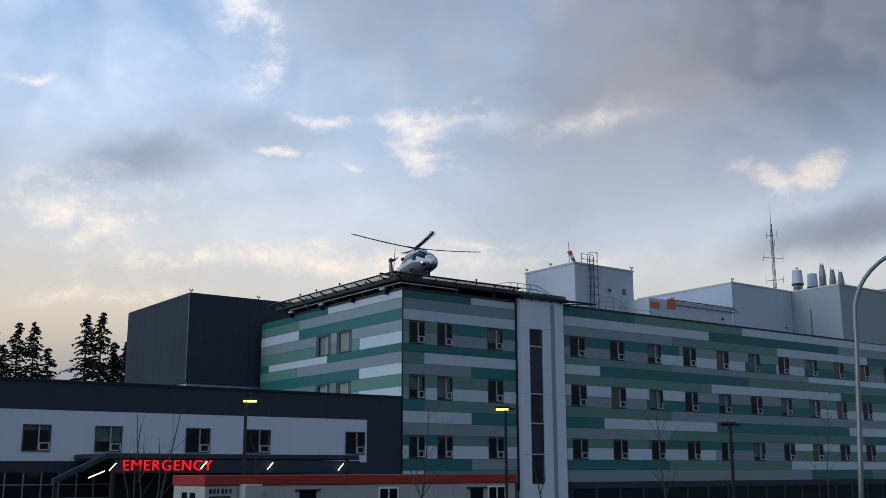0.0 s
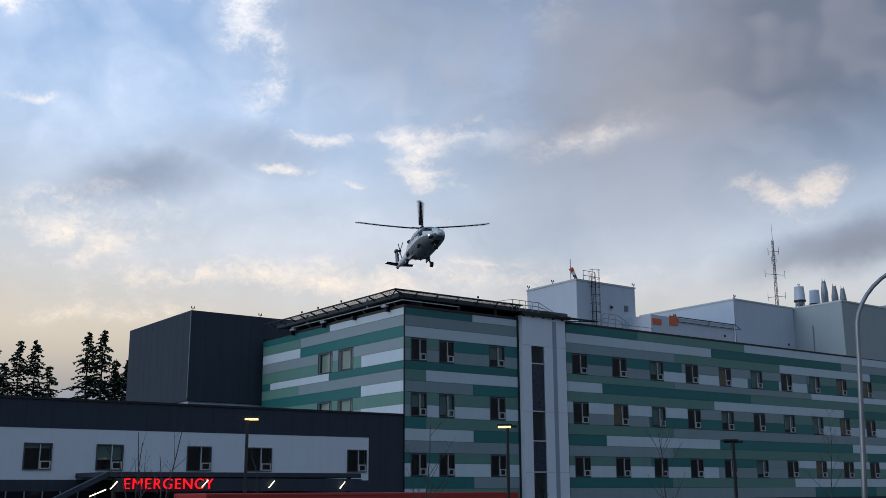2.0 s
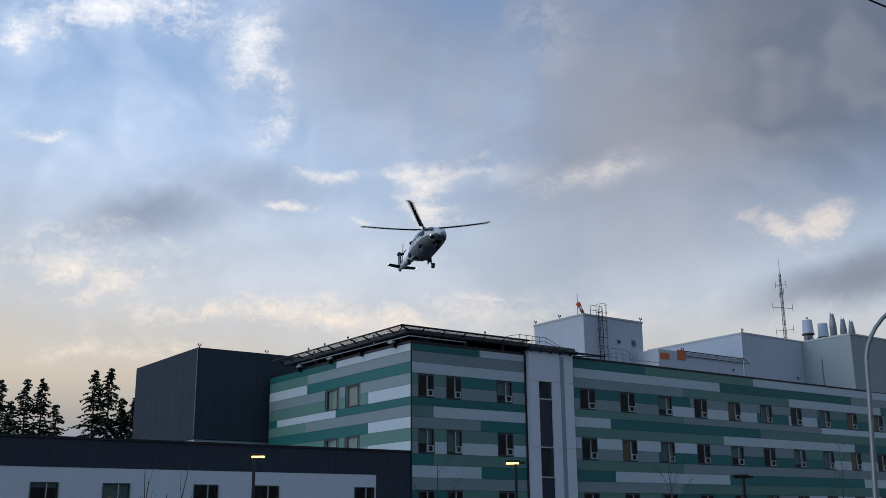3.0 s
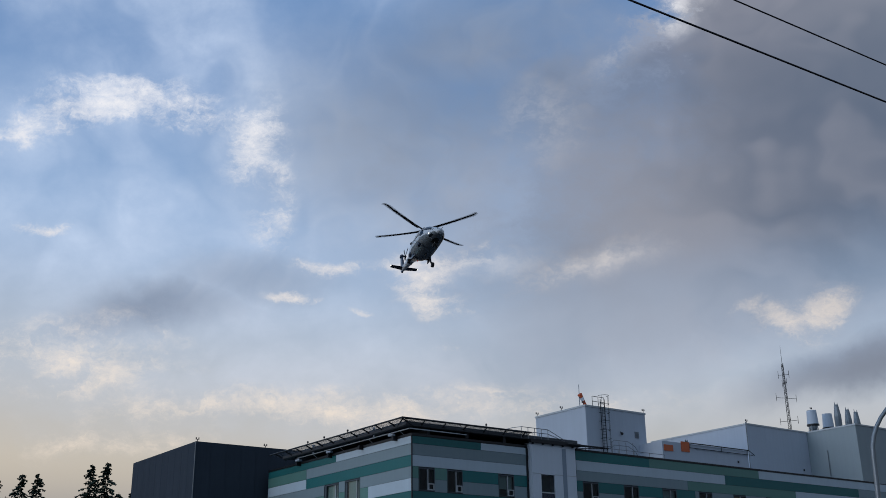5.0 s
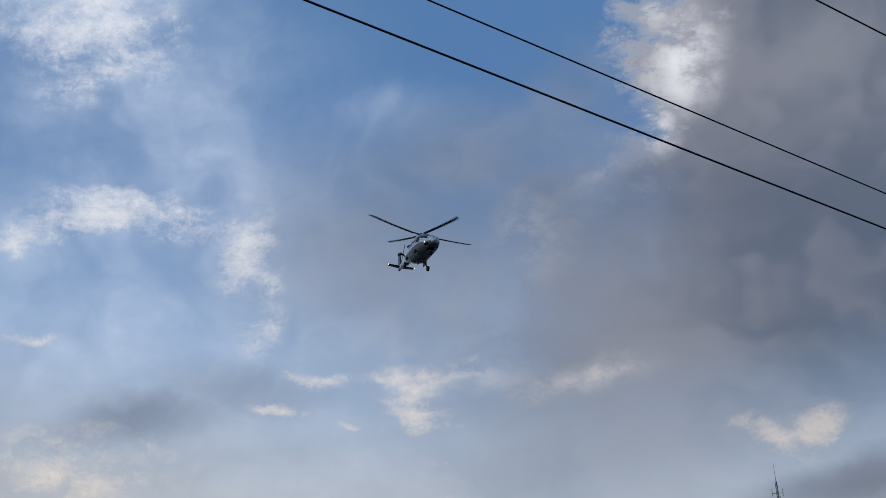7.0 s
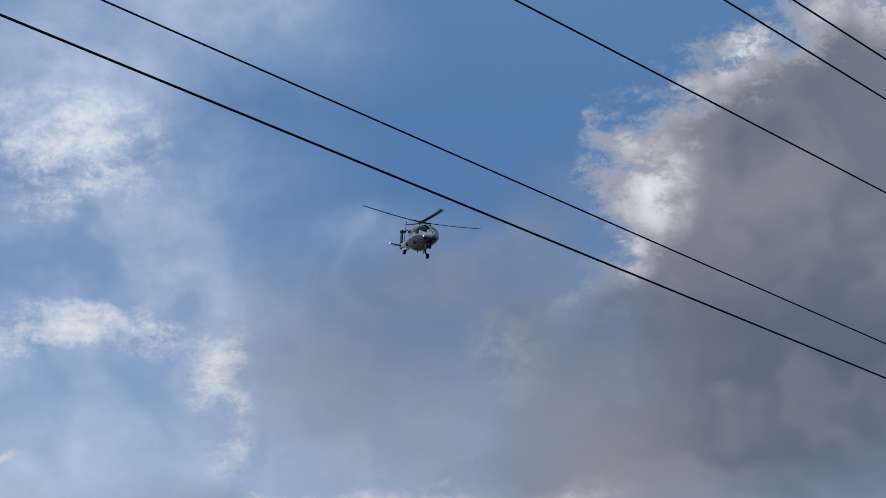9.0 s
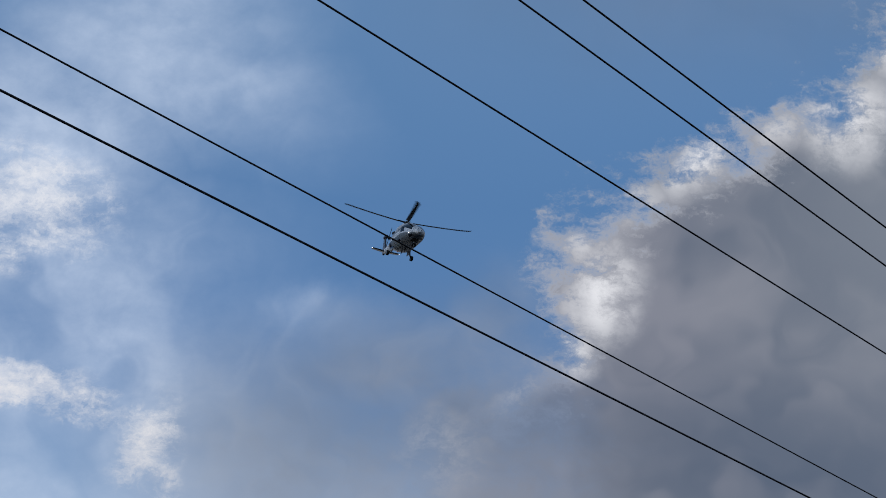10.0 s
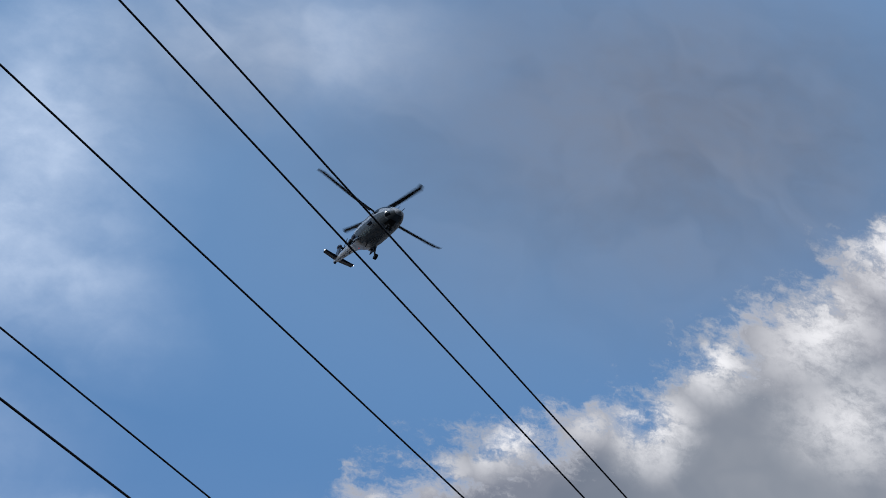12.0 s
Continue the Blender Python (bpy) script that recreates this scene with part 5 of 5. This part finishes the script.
for s in (1, -1):
    bm = bmesh.new()
    prof = [(-7.05, 0.0), (-7.35, 0.06), (-7.95, 0.02), (-7.95, -0.02), (-7.35, -0.06)]
    a = [bm.verts.new((x, 0.15 * s, -1.18 + z)) for x, z in prof]
    b = [bm.verts.new((-7.2 + (x + 7.2) * 0.75, 1.5 * s, -1.14 + z * 0.7)) for x, z in prof]
    for k in range(5):
        bm.faces.new((a[k], a[(k + 1) % 5], b[(k + 1) % 5], b[k]))
    bm.faces.new(a)
    bm.faces.new(b)
    part("stabiliser", bm, M_NAVY, heli, "dark tailplane half")
    bm = bmesh.new()
    ball_into(bm, (-7.3, 1.53 * s, -1.13), 0.05)
    part("position_light", bm, M_LIGHT, heli, "small white position light")

# wheels
for s in (1, -1):
    bm = bmesh.new()
    tube_into(bm, (-0.75, 0.80 * s, -2.65), (-0.95, 1.22 * s, -3.30), 0.08, n=8)
    tube_into(bm, (-0.2, 0.78 * s, -2.75), (-0.9, 1.15 * s, -3.2), 0.05, n=6)
    strut = part("main_gear_strut", bm, M_STEEL, heli)
    bm = bmesh.new()
    tube_into(bm, (-0.95, 1.18 * s, -3.34), (-0.95, 1.42 * s, -3.34), 0.27, n=16)
    part("tyre", bm, M_RUBBER, strut)
    bm = bmesh.new()
    tube_into(bm, (-0.95, 1.17 * s, -3.34), (-0.95, 1.43 * s, -3.34), 0.12, n=10)
    part("rim", bm, M_STEEL, strut)
    bm = bmesh.new()
    box_into(bm, -1.60, -0.45, 0.90 * s, 0.97 * s, -3.02, -2.55)
    part("gear_door", bm, M_NAVY, heli)
    bm = bmesh.new()
    ball_into(bm, (-1.5, 0.85 * s, -2.25), 0.42, s=(1.5, 0.8, 0.8))
    part("wheel_fairing", bm, M_NAVY, heli, "dark bulge over the wheel bay", smooth=True)
bm = bmesh.new()
tube_into(bm, (3.75, 0, -2.85), (3.85, 0, -3.4), 0.06, n=8)
strut = part("nose_gear_strut", bm, M_STEEL, heli)
for s in (1, -1):
    bm = bmesh.new()
    tube_into(bm, (3.86, 0.07 * s, -3.45), (3.86, 0.22 * s, -3.45), 0.20, n=14)
    part("tyre", bm, M_RUBBER, strut)
# lights, aerials, steps
bm = bmesh.new()
ball_into(bm, (4.35, -0.80, -2.50), 0.07)
part("landing_light", bm, M_LIGHT, heli, "bright landing light")
bm = bmesh.new()
ball_into(bm, (-2.2, 0, -2.58), 0.05)
part("belly_beacon", bm, M_REDLIGHT, heli, "red belly beacon")
bm = bmesh.new()
tube_into(bm, (5.2, 0.15, -2.35), (5.75, 0.18, -2.30), 0.025, n=6)
tube_into(bm, (5.1, -0.2, -2.30), (5.6, -0.22, -2.26), 0.02, n=6)
part("pitot_tube", bm, M_RUBBER, heli)
for x in (0.8, -0.4, -4.5):
    bm = bmesh.new()
    zc, w, h = hull(x)
    box_into(bm, x - 0.18, x + 0.18, -0.015, 0.015, zc - h - 0.26, zc - h + 0.02)
    part("blade_aerial", bm, M_RUBBER, heli)
bm = bmesh.new()
tube_into(bm, (2.3, -1.0, -2.75), (2.3, -1.2, -3.0), 0.05, n=6)
box_into(bm, 2.15, 2.5, -1.35, -1.05, -3.05, -2.95, bevel=0.02)
ball_into(bm, (2.3, -1.2, -2.85), 0.2)
part("search_light", bm, M_NAVY, heli)

# main rotor
rotor = new("main_rotor")
rotor.parent = heli
bm = bmesh.new()
tube_into(bm, (0, 0, -0.12), (0, 0, 0.12), 0.30, 0.22, n=16)
ball_into(bm, (0, 0, 0.12), 0.2, s=(1, 1, 0.5))
part("hub", bm, M_RUBBER, rotor)
R = 6.7
bm = bmesh.new()
prof = [(0.12, 0.0), (0.04, 0.030), (-0.14, 0.020), (-0.34, 0.0), (-0.14, -0.014), (0.04, -0.024)]
prev = None
for i in range(13):
    f = i / 12
    r = 0.85 + (R - 0.85) * f
    up = math.sin(radians(3.0)) * r + 0.22 * f * f
    sweepback = 0.0 if f < 0.93 else -0.22 * (f - 0.93) / 0.07
    chord = 1.0 if f < 0.93 else 1.0 - 0.4 * (f - 0.93) / 0.07
    ring = [bm.verts.new((r, c * chord + sweepback, up + z)) for c, z in prof]
    if prev:
        for k in range(6):
            bm.faces.new((prev[k], prev[(k + 1) % 6], ring[(k + 1) % 6], ring[k]))
    else:
        bm.faces.new(ring)
    prev = ring
bm.faces.new(prev[::-1])
blade_mesh = mesh_of("blade", bm, M_BLADE)
bm = bmesh.new()
tube_into(bm, (0.2, 0, 0), (1.0, 0, 0.06), 0.10, 0.07, n=8)
tube_into(bm, (0.35, 0.16, -0.1), (0.8, 0.14, 0.02), 0.03, n=6)
cuff_mesh = mesh_of("blade_cuff", bm, M_RUBBER)
for k in range(4):
    b = new("blade", blade_mesh)
    b.parent, b.matrix_basis = rotor, pose(0, 0, 0, 0, 0, 90 * k)
    b = new("blade_cuff", cuff_mesh)
    b.parent, b.matrix_basis = rotor, pose(0, 0, 0, 0, 0, 90 * k)

# tail rotor
tail_rotor = new("tail_rotor")
tail_rotor.parent = heli
bm = bmesh.new()
tube_into(bm, (0, -0.3, 0), (0, 0.12, 0), 0.11, n=10)
part("tail_hub", bm, M_RUBBER, tail_rotor)
bm = bmesh.new()
box_into(bm, 0.1, 1.22, -0.015, 0.015, -0.085, 0.085, bevel=0.01)
tb = mesh_of("tail_blade", bm, M_BLADE)
for k in range(4):
    b = new("tail_blade", tb)
    b.parent, b.matrix_basis = tail_rotor, pose(0, 0, 0, 0, 90 * k, 0)


def motions():
    # seconds, hub x y z, heading, nose up, port side up
    flight = [
        (0.0, -2.59, 102.89, 25.74, -69.3, 2.0, -4.6), (0.5, -2.47, 102.30, 25.97, -69.3, 4.0, -4.0), (1.0, -2.24, 101.90, 26.50, -69.6, 6.5, -2.6),
        (1.5, -2.10, 101.60, 27.60, -70.0, 8.0, -2.2), (2.0, -2.16, 101.39, 29.24, -69.9, 8.2, -2.4), (2.5, -2.36, 101.19, 30.94, -69.7, 8.0, -3.2),
        (3.0, -2.54, 101.30, 32.77, -69.6, 7.6, -4.0), (4.0, -2.64, 101.99, 37.64, -70.2, 6.4, -4.2), (5.0, -2.53, 102.48, 42.92, -71.0, 4.8, -3.8),
        (5.5, -2.30, 102.57, 45.79, -71.5, 3.4, -3.4), (6.0, -2.12, 102.55, 48.78, -71.6, 1.2, -2.6), (6.5, -1.98, 102.26, 51.84, -71.6, -1.6, -2.6),
        (7.5, -1.30, 101.00, 58.60, -71.7, -10.0, -1.6), (8.5, 0.20, 97.60, 64.70, -72.0, -18.5, -0.6), (9.0, 1.05, 93.60, 67.20, -73.2, -20.5, -0.4),
        (9.5, 2.30, 89.20, 69.50, -74.2, -21.3, -0.4), (10.0, 4.05, 84.20, 71.80, -75.4, -20.2, 0.3), (10.5, 5.60, 78.30, 74.20, -76.6, -19.6, 0.0),
        (11.0, 7.30, 72.00, 76.20, -77.3, -19.8, 0.2), (11.5, 9.05, 63.60, 77.40, -77.8, -19.6, -1.0), (12.0, 10.90, 54.25, 77.55, -77.8, -19.4, -1.2),
    ]
    walk(heli, [(t, pose(x, y, z, roll, -up, yaw)) for t, x, y, z, yaw, up, roll in flight])
    # rotor: where a blade stands to the nose, in degrees, and about 283 turns a minute between
    marks = [(0, 86), (0.5, 35), (1, 78), (1.5, 28), (2, 71), (2.5, 18), (3, 60), (5, 37), (5.5, 81), (6, 28), (6.5, 70), (8.5, 47.5),
             (9, 3), (9.5, 40), (10, 83), (10.5, 68), (11, 18), (11.5, 57), (12, 7.5)]
    total, spin = marks[0][1], [(0.0, marks[0][1])]
    for (t0, a0), (t1, a1) in zip(marks, marks[1:]):
        step = a1 - a0
        step += 90 * round(((t1 - t0) * 1700 - step) / 90)
        n = round((t1 - t0) * FPS)
        for i in range(1, n + 1):
            spin.append((t0 + i / FPS, total + step * i / n))
        total += step
    walk(rotor, [(t, pose(0, 0, 0, 0, 5, 0) @ pose(0, 0, 0, 0, 0, a)) for t, a in spin])
    walk(tail_rotor, [(i / FPS, pose(-8.65, 0.42, 0.85, 0, 67 * i, 0)) for i in range(12 * FPS + 1)])


# ---- pieces of the cladding ----
panels(BANDS_A, True, LENGTH, WINS_A, ROWS, hospital)
panels(BANDS_B, False, WEST, WINS_B, ROWS[:2], hospital)

motions()
